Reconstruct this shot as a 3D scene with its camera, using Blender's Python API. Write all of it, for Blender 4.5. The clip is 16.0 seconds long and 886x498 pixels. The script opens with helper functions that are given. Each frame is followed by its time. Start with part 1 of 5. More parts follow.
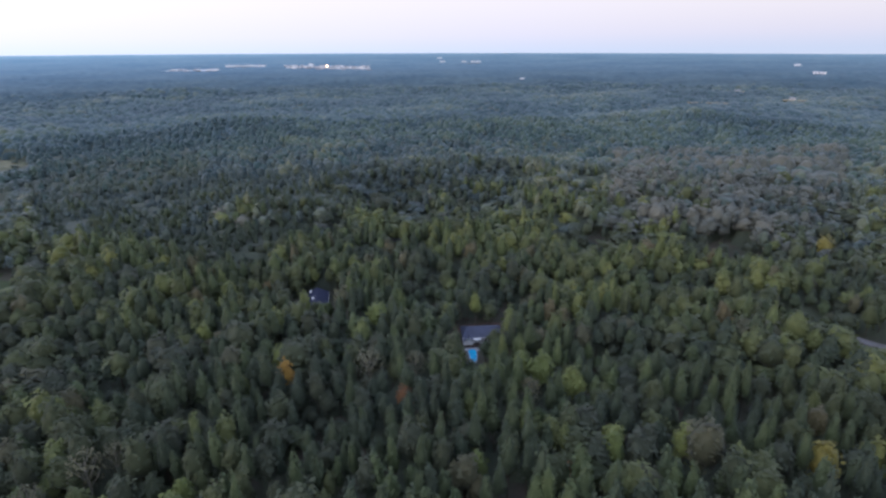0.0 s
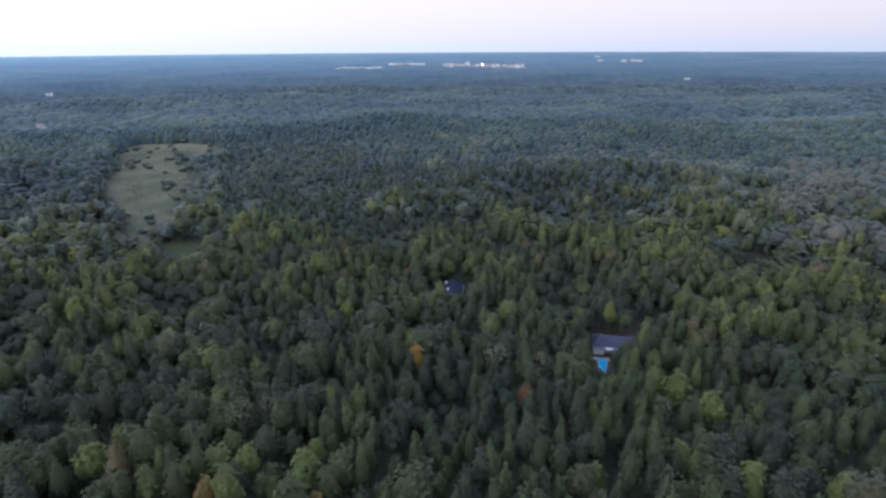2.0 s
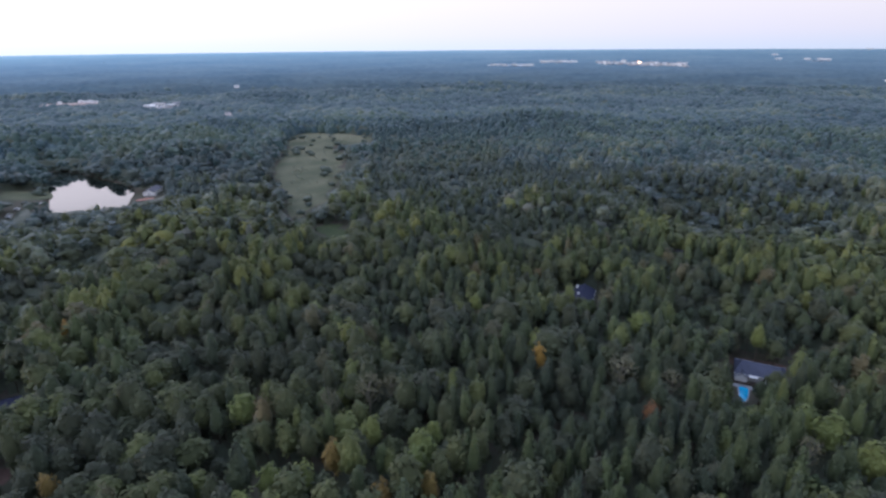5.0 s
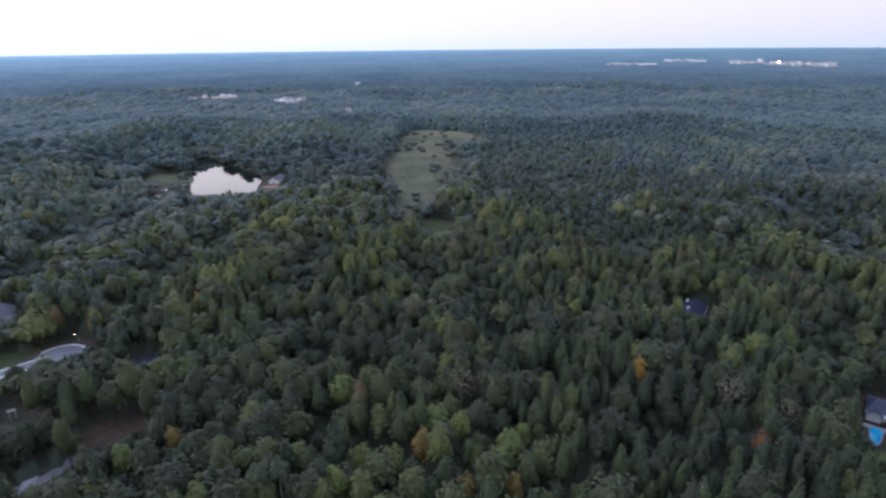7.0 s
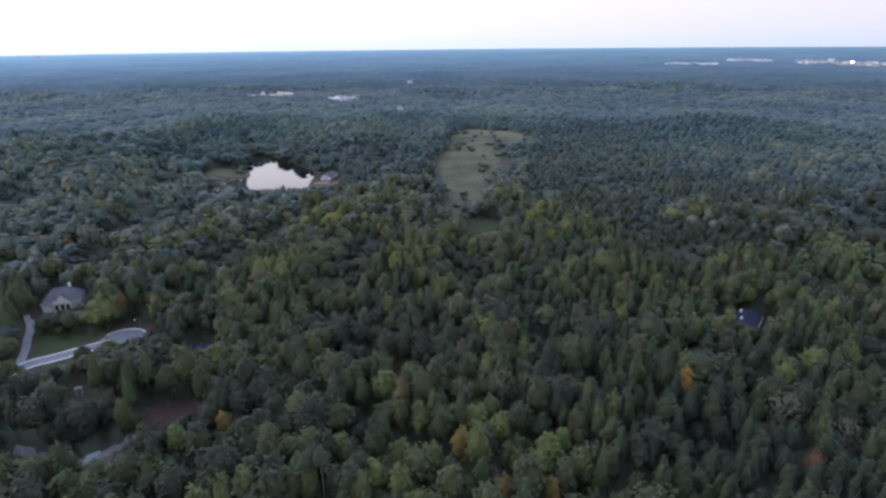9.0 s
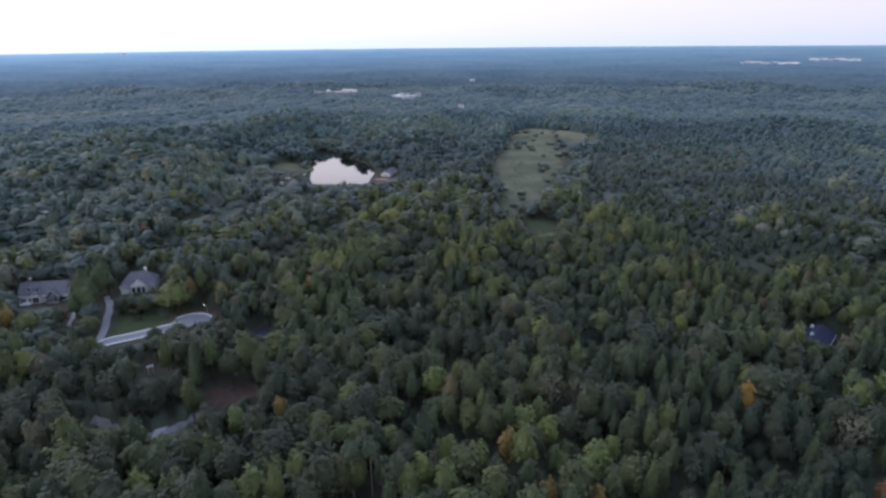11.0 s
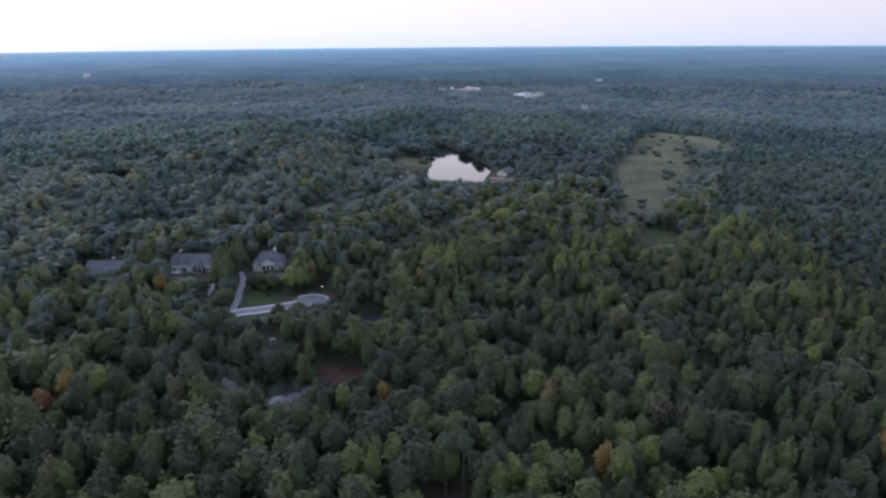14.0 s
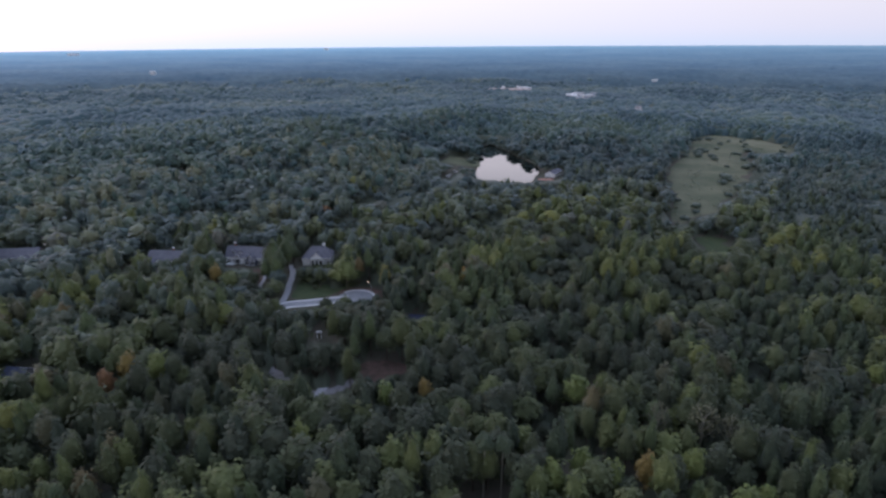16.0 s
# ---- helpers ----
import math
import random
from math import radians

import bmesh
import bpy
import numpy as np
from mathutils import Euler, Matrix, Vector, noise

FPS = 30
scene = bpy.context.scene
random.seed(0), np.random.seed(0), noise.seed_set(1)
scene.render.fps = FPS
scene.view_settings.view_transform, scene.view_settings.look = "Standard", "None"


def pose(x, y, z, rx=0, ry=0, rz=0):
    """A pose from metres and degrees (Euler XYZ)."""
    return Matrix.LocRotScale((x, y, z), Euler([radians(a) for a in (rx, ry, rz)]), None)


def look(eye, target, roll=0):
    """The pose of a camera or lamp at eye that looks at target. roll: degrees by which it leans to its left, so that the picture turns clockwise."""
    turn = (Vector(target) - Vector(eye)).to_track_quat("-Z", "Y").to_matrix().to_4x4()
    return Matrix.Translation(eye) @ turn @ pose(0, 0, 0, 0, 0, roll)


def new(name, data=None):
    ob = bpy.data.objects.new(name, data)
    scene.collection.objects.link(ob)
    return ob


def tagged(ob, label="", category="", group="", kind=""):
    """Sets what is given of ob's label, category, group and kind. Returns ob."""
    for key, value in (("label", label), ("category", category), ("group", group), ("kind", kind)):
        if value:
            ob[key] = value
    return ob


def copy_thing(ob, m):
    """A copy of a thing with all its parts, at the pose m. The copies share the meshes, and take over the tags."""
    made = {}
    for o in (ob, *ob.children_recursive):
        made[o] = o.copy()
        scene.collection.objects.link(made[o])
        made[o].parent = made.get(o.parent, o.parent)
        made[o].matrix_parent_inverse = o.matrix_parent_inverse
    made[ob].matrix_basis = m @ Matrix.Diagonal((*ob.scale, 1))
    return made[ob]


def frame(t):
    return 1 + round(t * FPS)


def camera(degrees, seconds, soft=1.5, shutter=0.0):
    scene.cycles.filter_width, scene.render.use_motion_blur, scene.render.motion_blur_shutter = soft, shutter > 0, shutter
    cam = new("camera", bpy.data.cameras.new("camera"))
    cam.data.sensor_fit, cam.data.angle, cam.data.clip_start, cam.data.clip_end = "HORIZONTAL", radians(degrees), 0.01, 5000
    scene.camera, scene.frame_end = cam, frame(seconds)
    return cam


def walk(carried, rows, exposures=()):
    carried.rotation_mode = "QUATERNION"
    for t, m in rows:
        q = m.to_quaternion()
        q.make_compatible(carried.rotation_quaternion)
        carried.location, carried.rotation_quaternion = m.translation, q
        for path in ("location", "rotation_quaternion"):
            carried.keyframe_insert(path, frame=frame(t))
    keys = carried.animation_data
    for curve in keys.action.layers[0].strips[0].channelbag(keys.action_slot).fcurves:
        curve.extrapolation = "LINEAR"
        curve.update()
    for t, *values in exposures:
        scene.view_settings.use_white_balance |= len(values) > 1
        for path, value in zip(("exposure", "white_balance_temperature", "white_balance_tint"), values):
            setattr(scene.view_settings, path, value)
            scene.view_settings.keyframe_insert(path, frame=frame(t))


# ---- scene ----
cam = camera(77.2, 16.0, soft=2.65)
PATH = [
    (0.0, pose(-0.43, 0.40, 120.70, 70.502, 0.665, 0.026)),
    (0.5, pose(-0.07, -0.02, 120.70, 70.476, 0.776, 3.893)),
    (1.0, pose(0.28, -0.41, 120.72, 70.508, 0.740, 7.375)),
    (1.5, pose(0.63, -0.76, 120.75, 70.532, 0.672, 11.283)),
    (2.0, pose(0.98, -1.09, 120.80, 70.558, 0.693, 15.147)),
    (2.5, pose(1.32, -1.39, 120.87, 70.548, 0.685, 18.007)),
    (3.0, pose(1.65, -1.66, 120.94, 70.535, 0.675, 20.165)),
    (3.5, pose(1.98, -1.90, 121.03, 70.515, 0.629, 22.355)),
    (6.0, pose(3.56, -2.80, 121.66, 70.397, 0.632, 35.822)),
    (6.5, pose(3.87, -2.92, 121.81, 70.389, 0.610, 38.870)),
    (7.0, pose(4.17, -3.03, 121.97, 70.399, 0.552, 41.206)),
    (7.5, pose(4.46, -3.13, 122.14, 70.344, 0.577, 42.861)),
    (8.0, pose(4.75, -3.22, 122.32, 70.343, 0.551, 43.952)),
    (10.5, pose(6.14, -3.55, 123.29, 70.215, 0.425, 50.855)),
    (11.0, pose(6.40, -3.60, 123.49, 70.181, 0.394, 52.543)),
    (11.5, pose(6.66, -3.66, 123.70, 70.184, 0.356, 54.518)),
    (12.0, pose(6.92, -3.72, 123.90, 70.159, 0.320, 56.473)),
    (12.5, pose(7.18, -3.78, 124.11, 70.149, 0.267, 58.468)),
    (13.0, pose(7.43, -3.84, 124.32, 70.121, 0.211, 60.993)),
    (13.5, pose(7.68, -3.91, 124.53, 70.098, 0.180, 62.892)),
    (14.0, pose(7.92, -3.99, 124.73, 70.051, 0.108, 64.735)),
    (14.5, pose(8.16, -4.08, 124.94, 70.023, 0.107, 66.556)),
    (15.0, pose(8.40, -4.18, 125.14, 69.987, 0.029, 67.924)),
    (15.5, pose(8.63, -4.30, 125.33, 69.965, -0.013, 68.804)),
    (16.0, pose(8.87, -4.42, 125.53, 69.955, 0.002, 69.751)),
]
walk(cam, PATH, exposures=[(0.0, 0.27, 6250, 12), (3.5, 0.23, 6250, 12), (8.0, 0.21, 6300, 12), (12.0, 0.11, 6300, 12), (16.0, -0.08, 6300, 12)])

# ---- sky and light: just after sunset, thin high haze, brightest over the sunset side ----
SUN_AZ = 125.0          # degrees to the left of the first heading (+y)
SUN_EL = 2.5
world = bpy.data.worlds.new("dusk_sky")
scene.world = world
world.use_nodes = True
wt = world.node_tree
wt.nodes.clear()
w_out = wt.nodes.new("ShaderNodeOutputWorld")
w_sky = wt.nodes.new("ShaderNodeTexSky")
w_sky.sky_type = "NISHITA"
w_sky.sun_disc = False
w_sky.sun_elevation = radians(SUN_EL)
w_sky.sun_rotation = radians(-SUN_AZ)
w_sky.dust_density = 2.0
w_b1 = wt.nodes.new("ShaderNodeBackground")
w_b1.inputs["Strength"].default_value = 0.06
wt.links.new(w_sky.outputs["Color"], w_b1.inputs["Color"])
w_geo = wt.nodes.new("ShaderNodeTexCoord")
w_sep = wt.nodes.new("ShaderNodeSeparateXYZ")
wt.links.new(w_geo.outputs["Generated"], w_sep.inputs[0])
w_ramp = wt.nodes.new("ShaderNodeValToRGB")
wt.links.new(w_sep.outputs["Z"], w_ramp.inputs[0])
cr = w_ramp.color_ramp
SKY_STOPS = [(0.0, (0.66, 0.75, 0.94)), (0.025, (0.75, 0.77, 0.93)), (0.095, (0.84, 0.79, 0.90)), (0.20, (1.35, 1.26, 1.40)), (0.45, (0.62, 0.69, 0.92)), (1.0, (0.40, 0.51, 0.80))]
cr.elements[0].position, cr.elements[0].color = SKY_STOPS[0][0], (*SKY_STOPS[0][1], 1)
cr.elements[1].position, cr.elements[1].color = 1.0, (*SKY_STOPS[-1][1], 1)
for pos, col in SKY_STOPS[1:-1]:
    el = cr.elements.new(pos)
    el.color = (*col, 1)
w_dot = wt.nodes.new("ShaderNodeVectorMath")
w_dot.operation = "DOT_PRODUCT"
w_dot.inputs[1].default_value = (-math.sin(radians(SUN_AZ)), math.cos(radians(SUN_AZ)), 0)
wt.links.new(w_geo.outputs["Generated"], w_dot.inputs[0])
w_map = wt.nodes.new("ShaderNodeMapRange")
w_map.inputs["From Min"].default_value, w_map.inputs["From Max"].default_value = -1.0, 1.0
w_map.inputs["To Min"].default_value, w_map.inputs["To Max"].default_value = 0.76, 1.30
wt.links.new(w_dot.outputs["Value"], w_map.inputs["Value"])
w_b2 = wt.nodes.new("ShaderNodeBackground")
wt.links.new(w_ramp.outputs["Color"], w_b2.inputs["Color"])
wt.links.new(w_map.outputs["Result"], w_b2.inputs["Strength"])
w_add = wt.nodes.new("ShaderNodeAddShader")
wt.links.new(w_b1.outputs[0], w_add.inputs[0])
wt.links.new(w_b2.outputs[0], w_add.inputs[1])
wt.links.new(w_add.outputs[0], w_out.inputs["Surface"])

sun = new("sun", bpy.data.lights.new("sun", "SUN"))
sun.data.energy = 0.5
sun.data.angle = radians(40)
sun.data.color = (1.0, 0.93, 0.88)
sun.matrix_world = look((-300 * math.sin(radians(SUN_AZ)), 300 * math.cos(radians(SUN_AZ)), 220), (0, 0, 0))


# ---- materials ----
def base_mat(name, rough=0.7, spec=0.3, metal=0.0):
    m = bpy.data.materials.new(name)
    m.use_nodes = True
    b = m.node_tree.nodes["Principled BSDF"]
    b.inputs["Roughness"].default_value = rough
    b.inputs["Specular IOR Level"].default_value = spec
    b.inputs["Metallic"].default_value = metal
    return m, m.node_tree, b


def ramp_node(nt, stops):
    rn = nt.nodes.new("ShaderNodeValToRGB")
    c = rn.color_ramp
    c.elements[0].position, c.elements[0].color = stops[0][0], (*stops[0][1], 1)
    c.elements[1].position, c.elements[1].color = stops[-1][0], (*stops[-1][1], 1)
    for p, col in stops[1:-1]:
        e = c.elements.new(p)
        e.color = (*col, 1)
    return rn


def noise_node(nt, scale, detail=3.0, rough=0.6):
    g = nt.nodes.new("ShaderNodeNewGeometry")
    n = nt.nodes.new("ShaderNodeTexNoise")
    n.inputs["Scale"].default_value = scale
    n.inputs["Detail"].default_value = detail
    n.inputs["Roughness"].default_value = rough
    nt.links.new(g.outputs["Position"], n.inputs["Vector"])
    return n


def math_node(nt, op, a, b):
    n = nt.nodes.new("ShaderNodeMath")
    n.operation = op
    for i, v in enumerate((a, b)):
        if isinstance(v, (int, float)):
            n.inputs[i].default_value = v
        else:
            nt.links.new(v, n.inputs[i])
    return n.outputs[0]


def scaled(nt, colour, factor):
    n = nt.nodes.new("ShaderNodeVectorMath")
    n.operation = "SCALE"
    nt.links.new(colour, n.inputs[0])
    nt.links.new(factor, n.inputs["Scale"])
    return n.outputs[0]


def foliage(name, stops, patch=0.11, clump=0.55, grain=2.6, bump=0.4, sheen=0.10):
    """Leaves: hue by tree, patches of older and fresher growth, clump and leaf grain."""
    m, nt, b = base_mat(name, 0.62, 0.22)
    tint = nt.nodes.new("ShaderNodeAttribute")
    tint.attribute_name = "tint"
    solo = nt.nodes.new("ShaderNodeAttribute")
    solo.attribute_name = "solo"
    info = nt.nodes.new("ShaderNodeObjectInfo")
    f = math_node(nt, "ADD", tint.outputs["Fac"], math_node(nt, "MULTIPLY", solo.outputs["Fac"], info.outputs["Random"]))
    n1 = noise_node(nt, patch, 2.0)
    f = math_node(nt, "ADD", f, math_node(nt, "MULTIPLY", math_node(nt, "SUBTRACT", n1.outputs["Fac"], 0.5), 0.35))
    rn = ramp_node(nt, stops)
    nt.links.new(f, rn.inputs[0])
    n2 = noise_node(nt, clump, 4.0, 0.7)
    n3 = noise_node(nt, grain, 2.0)
    k = math_node(nt, "ADD", 0.52, math_node(nt, "MULTIPLY", n2.outputs["Fac"], 0.6))
    k = math_node(nt, "ADD", k, math_node(nt, "MULTIPLY", n3.outputs["Fac"], 0.4))
    # bluish sheen, stronger on far leaves, stands in for haze at grazing angles
    b.inputs["Sheen Weight"].default_value = sheen
    b.inputs["Sheen Roughness"].default_value = 0.5
    b.inputs["Sheen Tint"].default_value = (0.75, 0.88, 1.0, 1)
    leaf = scaled(nt, rn.outputs[0], k)
    nt.links.new(leaf, b.inputs["Base Color"])
    bp = nt.nodes.new("ShaderNodeBump")
    bp.inputs["Strength"].default_value = bump
    bp.inputs["Distance"].default_value = 0.6
    nt.links.new(n2.outputs["Fac"], bp.inputs["Height"])
    nt.links.new(bp.outputs[0], b.inputs["Normal"])
    # part of the light comes through the leaves
    thin = nt.nodes.new("ShaderNodeBsdfTranslucent")
    nt.links.new(leaf, thin.inputs["Color"])
    mix = nt.nodes.new("ShaderNodeMixShader")
    mix.inputs[0].default_value = 0.16
    nt.links.new(b.outputs[0], mix.inputs[1])
    nt.links.new(thin.outputs[0], mix.inputs[2])
    nt.links.new(mix.outputs[0], nt.nodes["Material Output"].inputs["Surface"])
    return m


def rough_mat(name, colour, vary=0.35, scale=0.6, fine=6.0, rough=0.85, spec=0.2, second=None, bump=0.2):
    """A plain rough surface with stains and grain; second: a colour that comes in by patches."""
    m, nt, b = base_mat(name, rough, spec)
    n1, n2 = noise_node(nt, scale, 4.0), noise_node(nt, fine, 3.0)
    rn = ramp_node(nt, [(0.38, colour), (0.62, second or tuple(c * (1 - vary * 0.5) for c in colour))])
    nt.links.new(n1.outputs["Fac"], rn.inputs[0])
    k = math_node(nt, "ADD", 1 - vary * 0.5, math_node(nt, "MULTIPLY", n2.outputs["Fac"], vary))
    nt.links.new(scaled(nt, rn.outputs[0], k), b.inputs["Base Color"])
    bp = nt.nodes.new("ShaderNodeBump")
    bp.inputs["Strength"].default_value = bump
    bp.inputs["Distance"].default_value = 0.05
    nt.links.new(n2.outputs["Fac"], bp.inputs["Height"])
    nt.links.new(bp.outputs[0], b.inputs["Normal"])
    return m


BROAD = foliage("broadleaf_leaves", [(0.0, (0.051, 0.061, 0.038)), (0.3, (0.068, 0.082, 0.039)), (0.55, (0.091, 0.106, 0.043)), (0.8, (0.123, 0.145, 0.049)), (1.0, (0.174, 0.182, 0.056))], sheen=0.07)
PINE = foliage("pine_needles", [(0.0, (0.048, 0.065, 0.042)), (0.4, (0.065, 0.086, 0.044)), (0.75, (0.089, 0.118, 0.049)), (1.0, (0.131, 0.153, 0.054))], sheen=0.07)
TURNING = foliage("turning_leaves", [(0.0, (0.073, 0.078, 0.046)), (0.4, (0.098, 0.096, 0.051)), (0.75, (0.129, 0.110, 0.054)), (1.0, (0.164, 0.118, 0.051))])
FADED = foliage("fading_leaves", [(0.0, (0.096, 0.108, 0.091)), (0.5, (0.125, 0.134, 0.106)), (1.0, (0.158, 0.156, 0.119))])
# middle, farther and far leaves: blue air haze put into the leaf colour
MIDDLE_HAZE = foliage("middle_haze_leaves", [(0.0, (0.055, 0.079, 0.073)), (0.3, (0.081, 0.107, 0.086)), (0.55, (0.109, 0.134, 0.091)), (0.8, (0.141, 0.162, 0.099)), (1.0, (0.179, 0.186, 0.107))], clump=0.42, grain=1.2, bump=0.6, sheen=0.20)
FARTHER_HAZE = foliage("farther_haze_leaves", [(0.0, (0.040, 0.072, 0.072)), (0.3, (0.055, 0.096, 0.085)), (0.55, (0.073, 0.115, 0.091)), (0.85, (0.096, 0.138, 0.101)), (1.0, (0.119, 0.155, 0.105))], clump=0.32, grain=0.9, bump=0.6, sheen=0.20)
FAR_HAZE = foliage("distant_haze_leaves", [(0.0, (0.048, 0.086, 0.098)), (0.5, (0.073, 0.121, 0.126)), (0.85, (0.102, 0.147, 0.129)), (1.0, (0.130, 0.164, 0.133))], patch=0.008, clump=0.06, grain=0.25, sheen=0.18)
# lightened to lift the dark gaps between crowns as haze would
UNDERGROWTH = foliage("undergrowth_leaves", [(0.0, (0.068, 0.080, 0.051)), (0.5, (0.089, 0.105, 0.062)), (1.0, (0.113, 0.129, 0.073))])
AUTUMN = {
    "orange": foliage("orange_leaves", [(0.0, (0.300, 0.180, 0.042)), (1.0, (0.360, 0.235, 0.052))]),
    "rust": foliage("rust_leaves", [(0.0, (0.180, 0.090, 0.043)), (1.0, (0.216, 0.120, 0.050))]),
    "ochre": foliage("ochre_leaves", [(0.0, (0.186, 0.130, 0.041)), (1.0, (0.234, 0.180, 0.048))]),
    "yellow": foliage("yellow_leaves", [(0.0, (0.198, 0.174, 0.043)), (1.0, (0.246, 0.206, 0.050))]),
    "lime": foliage("yellow_green_leaves", [(0.0, (0.110, 0.142, 0.043)), (1.0, (0.162, 0.182, 0.053))]),
    "beige": foliage("dry_beige_leaves", [(0.0, (0.118, 0.118, 0.070)), (1.0, (0.154, 0.144, 0.082))]),
}
BARK = rough_mat("bark", (0.10, 0.080, 0.062), 0.6, 1.5, 14.0)
PALE_BARK = rough_mat("pale_bark", (0.20, 0.19, 0.15), 0.5, 1.5, 14.0)
FLOOR = rough_mat("forest_floor", (0.092, 0.078, 0.060), 0.6, 0.05, 0.9, second=(0.060, 0.066, 0.044))
GRASS = rough_mat("meadow_grass", (0.078, 0.096, 0.054), 0.7, 0.022, 0.5, second=(0.160, 0.158, 0.098))
PALE_GRASS = rough_mat("pale_dry_grass", (0.205, 0.200, 0.130), 0.5, 0.04, 0.6, second=(0.140, 0.145, 0.085))
STRAW = rough_mat("dry_field", (0.36, 0.31, 0.19), 0.4, 0.03, 0.5)
LAWN = rough_mat("lawn_grass", (0.051, 0.073, 0.033), 0.5, 0.2, 3.0, second=(0.072, 0.087, 0.041))
LITTER = rough_mat("leaf_litter", (0.135, 0.085, 0.070), 0.5, 0.25, 3.0, second=(0.075, 0.056, 0.042))
GRAVEL = rough_mat("grey_gravel", (0.24, 0.23, 0.24), 0.4, 0.3, 5.0, second=(0.17, 0.16, 0.15))
CONCRETE = rough_mat("pale_concrete", (0.37, 0.37, 0.385), 0.3, 0.25, 4.0, second=(0.31, 0.31, 0.325))
PAVING = rough_mat("grey_street_paving", (0.27, 0.275, 0.29), 0.3, 0.25, 4.0, second=(0.23, 0.235, 0.25))
KERB = rough_mat("kerb_concrete", (0.80, 0.80, 0.80), 0.15, 0.6, 6.0)
EARTH = rough_mat("bare_earth", (0.42, 0.31, 0.27), 0.4, 0.03, 0.4, second=(0.55, 0.46, 0.43))
WHITE = rough_mat("white_paint", (0.78, 0.78, 0.77), 0.12, 0.8, 9.0, rough=0.5)
SIDING = rough_mat("grey_siding", (0.50, 0.50, 0.50), 0.2, 0.8, 9.0, rough=0.6)
STONE = rough_mat("stone_facing", (0.34, 0.32, 0.30), 0.5, 0.9, 5.0)
TERRACOTTA = rough_mat("terracotta_paving", (0.44, 0.22, 0.17), 0.4, 0.3, 4.0, second=(0.36, 0.20, 0.17))
BRICKRED = rough_mat("red_brick", (0.26, 0.13, 0.10), 0.5, 0.8, 5.0)
SHINGLE = rough_mat("grey_shingles", (0.165, 0.165, 0.19), 0.4, 0.35, 4.5, rough=0.8)
SHINGLE_BLUE = rough_mat("slate_blue_shingles", (0.085, 0.095, 0.140), 0.4, 0.35, 4.5, rough=0.75)
SHINGLE_DARK = rough_mat("dark_blue_shingles", (0.040, 0.046, 0.085), 0.4, 0.35, 4.5, rough=0.7)
DARKWOOD = rough_mat("dark_deck_wood", (0.060, 0.045, 0.038), 0.5, 0.7, 8.0)
METAL = rough_mat("painted_metal", (0.30, 0.31, 0.32), 0.2, 1.0, 9.0, rough=0.45, spec=0.5)
RUBBER = rough_mat("tyre_rubber", (0.03, 0.03, 0.03), 0.3, 2.0, 12.0)


def glassy(name, colour, rough):
    m, nt, b = base_mat(name, rough, 0.5)
    b.inputs["Base Color"].default_value = (*colour, 1)
    return m


PANE = glassy("window_glass", (0.02, 0.022, 0.026), 0.08)
m, nt, b = base_mat("pond_water", 0.03, 0.5)
b.inputs["Base Color"].default_value = (0.012, 0.016, 0.014, 1)
b.inputs["IOR"].default_value = 1.36
wn = noise_node(nt, 0.35, 2.0)
wb = nt.nodes.new("ShaderNodeBump")
wb.inputs["Strength"].default_value = 0.015
nt.links.new(wn.outputs["Fac"], wb.inputs["Height"])
nt.links.new(wb.outputs[0], b.inputs["Normal"])
WATER = m
m, nt, b = base_mat("pool_water", 0.06, 0.5)
pn = noise_node(nt, 0.8, 2.0)
pr = ramp_node(nt, [(0.35, (0.005, 0.36, 0.66)), (0.65, (0.02, 0.48, 0.80))])
nt.links.new(pn.outputs["Fac"], pr.inputs[0])
nt.links.new(pr.outputs[0], b.inputs["Base Color"])
POOL = m


def glow(name, colour, strength):
    m, nt, b = base_mat(name, 0.4, 0.3)
    b.inputs["Base Color"].default_value = (*colour, 1)
    b.inputs["Emission Color"].default_value = (*colour, 1)
    b.inputs["Emission Strength"].default_value = strength
    return m


LAMP_GLOW = glow("sodium_lamp", (1.0, 0.62, 0.32), 45.0)
FLOOD_GLOW = glow("flood_light", (1.0, 0.62, 0.40), 9.0)
# the far wooded plain, a backdrop; blue emission growing with distance paints kilometres of evening air
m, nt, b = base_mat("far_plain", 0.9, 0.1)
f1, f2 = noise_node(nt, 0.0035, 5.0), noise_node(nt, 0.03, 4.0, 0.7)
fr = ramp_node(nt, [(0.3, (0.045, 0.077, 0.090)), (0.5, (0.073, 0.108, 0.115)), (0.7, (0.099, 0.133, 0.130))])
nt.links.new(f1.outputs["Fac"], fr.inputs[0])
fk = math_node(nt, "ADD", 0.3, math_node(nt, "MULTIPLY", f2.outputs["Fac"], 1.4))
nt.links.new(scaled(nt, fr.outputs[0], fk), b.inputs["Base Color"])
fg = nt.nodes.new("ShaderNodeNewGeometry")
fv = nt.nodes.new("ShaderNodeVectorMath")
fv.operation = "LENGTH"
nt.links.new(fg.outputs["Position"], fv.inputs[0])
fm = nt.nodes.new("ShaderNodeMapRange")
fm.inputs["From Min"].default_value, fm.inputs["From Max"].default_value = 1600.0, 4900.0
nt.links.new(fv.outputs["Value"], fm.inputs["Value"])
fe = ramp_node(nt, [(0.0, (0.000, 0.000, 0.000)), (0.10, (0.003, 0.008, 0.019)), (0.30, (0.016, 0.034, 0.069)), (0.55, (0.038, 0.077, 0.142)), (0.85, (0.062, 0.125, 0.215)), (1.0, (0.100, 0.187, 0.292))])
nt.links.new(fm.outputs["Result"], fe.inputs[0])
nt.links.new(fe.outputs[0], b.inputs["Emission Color"])
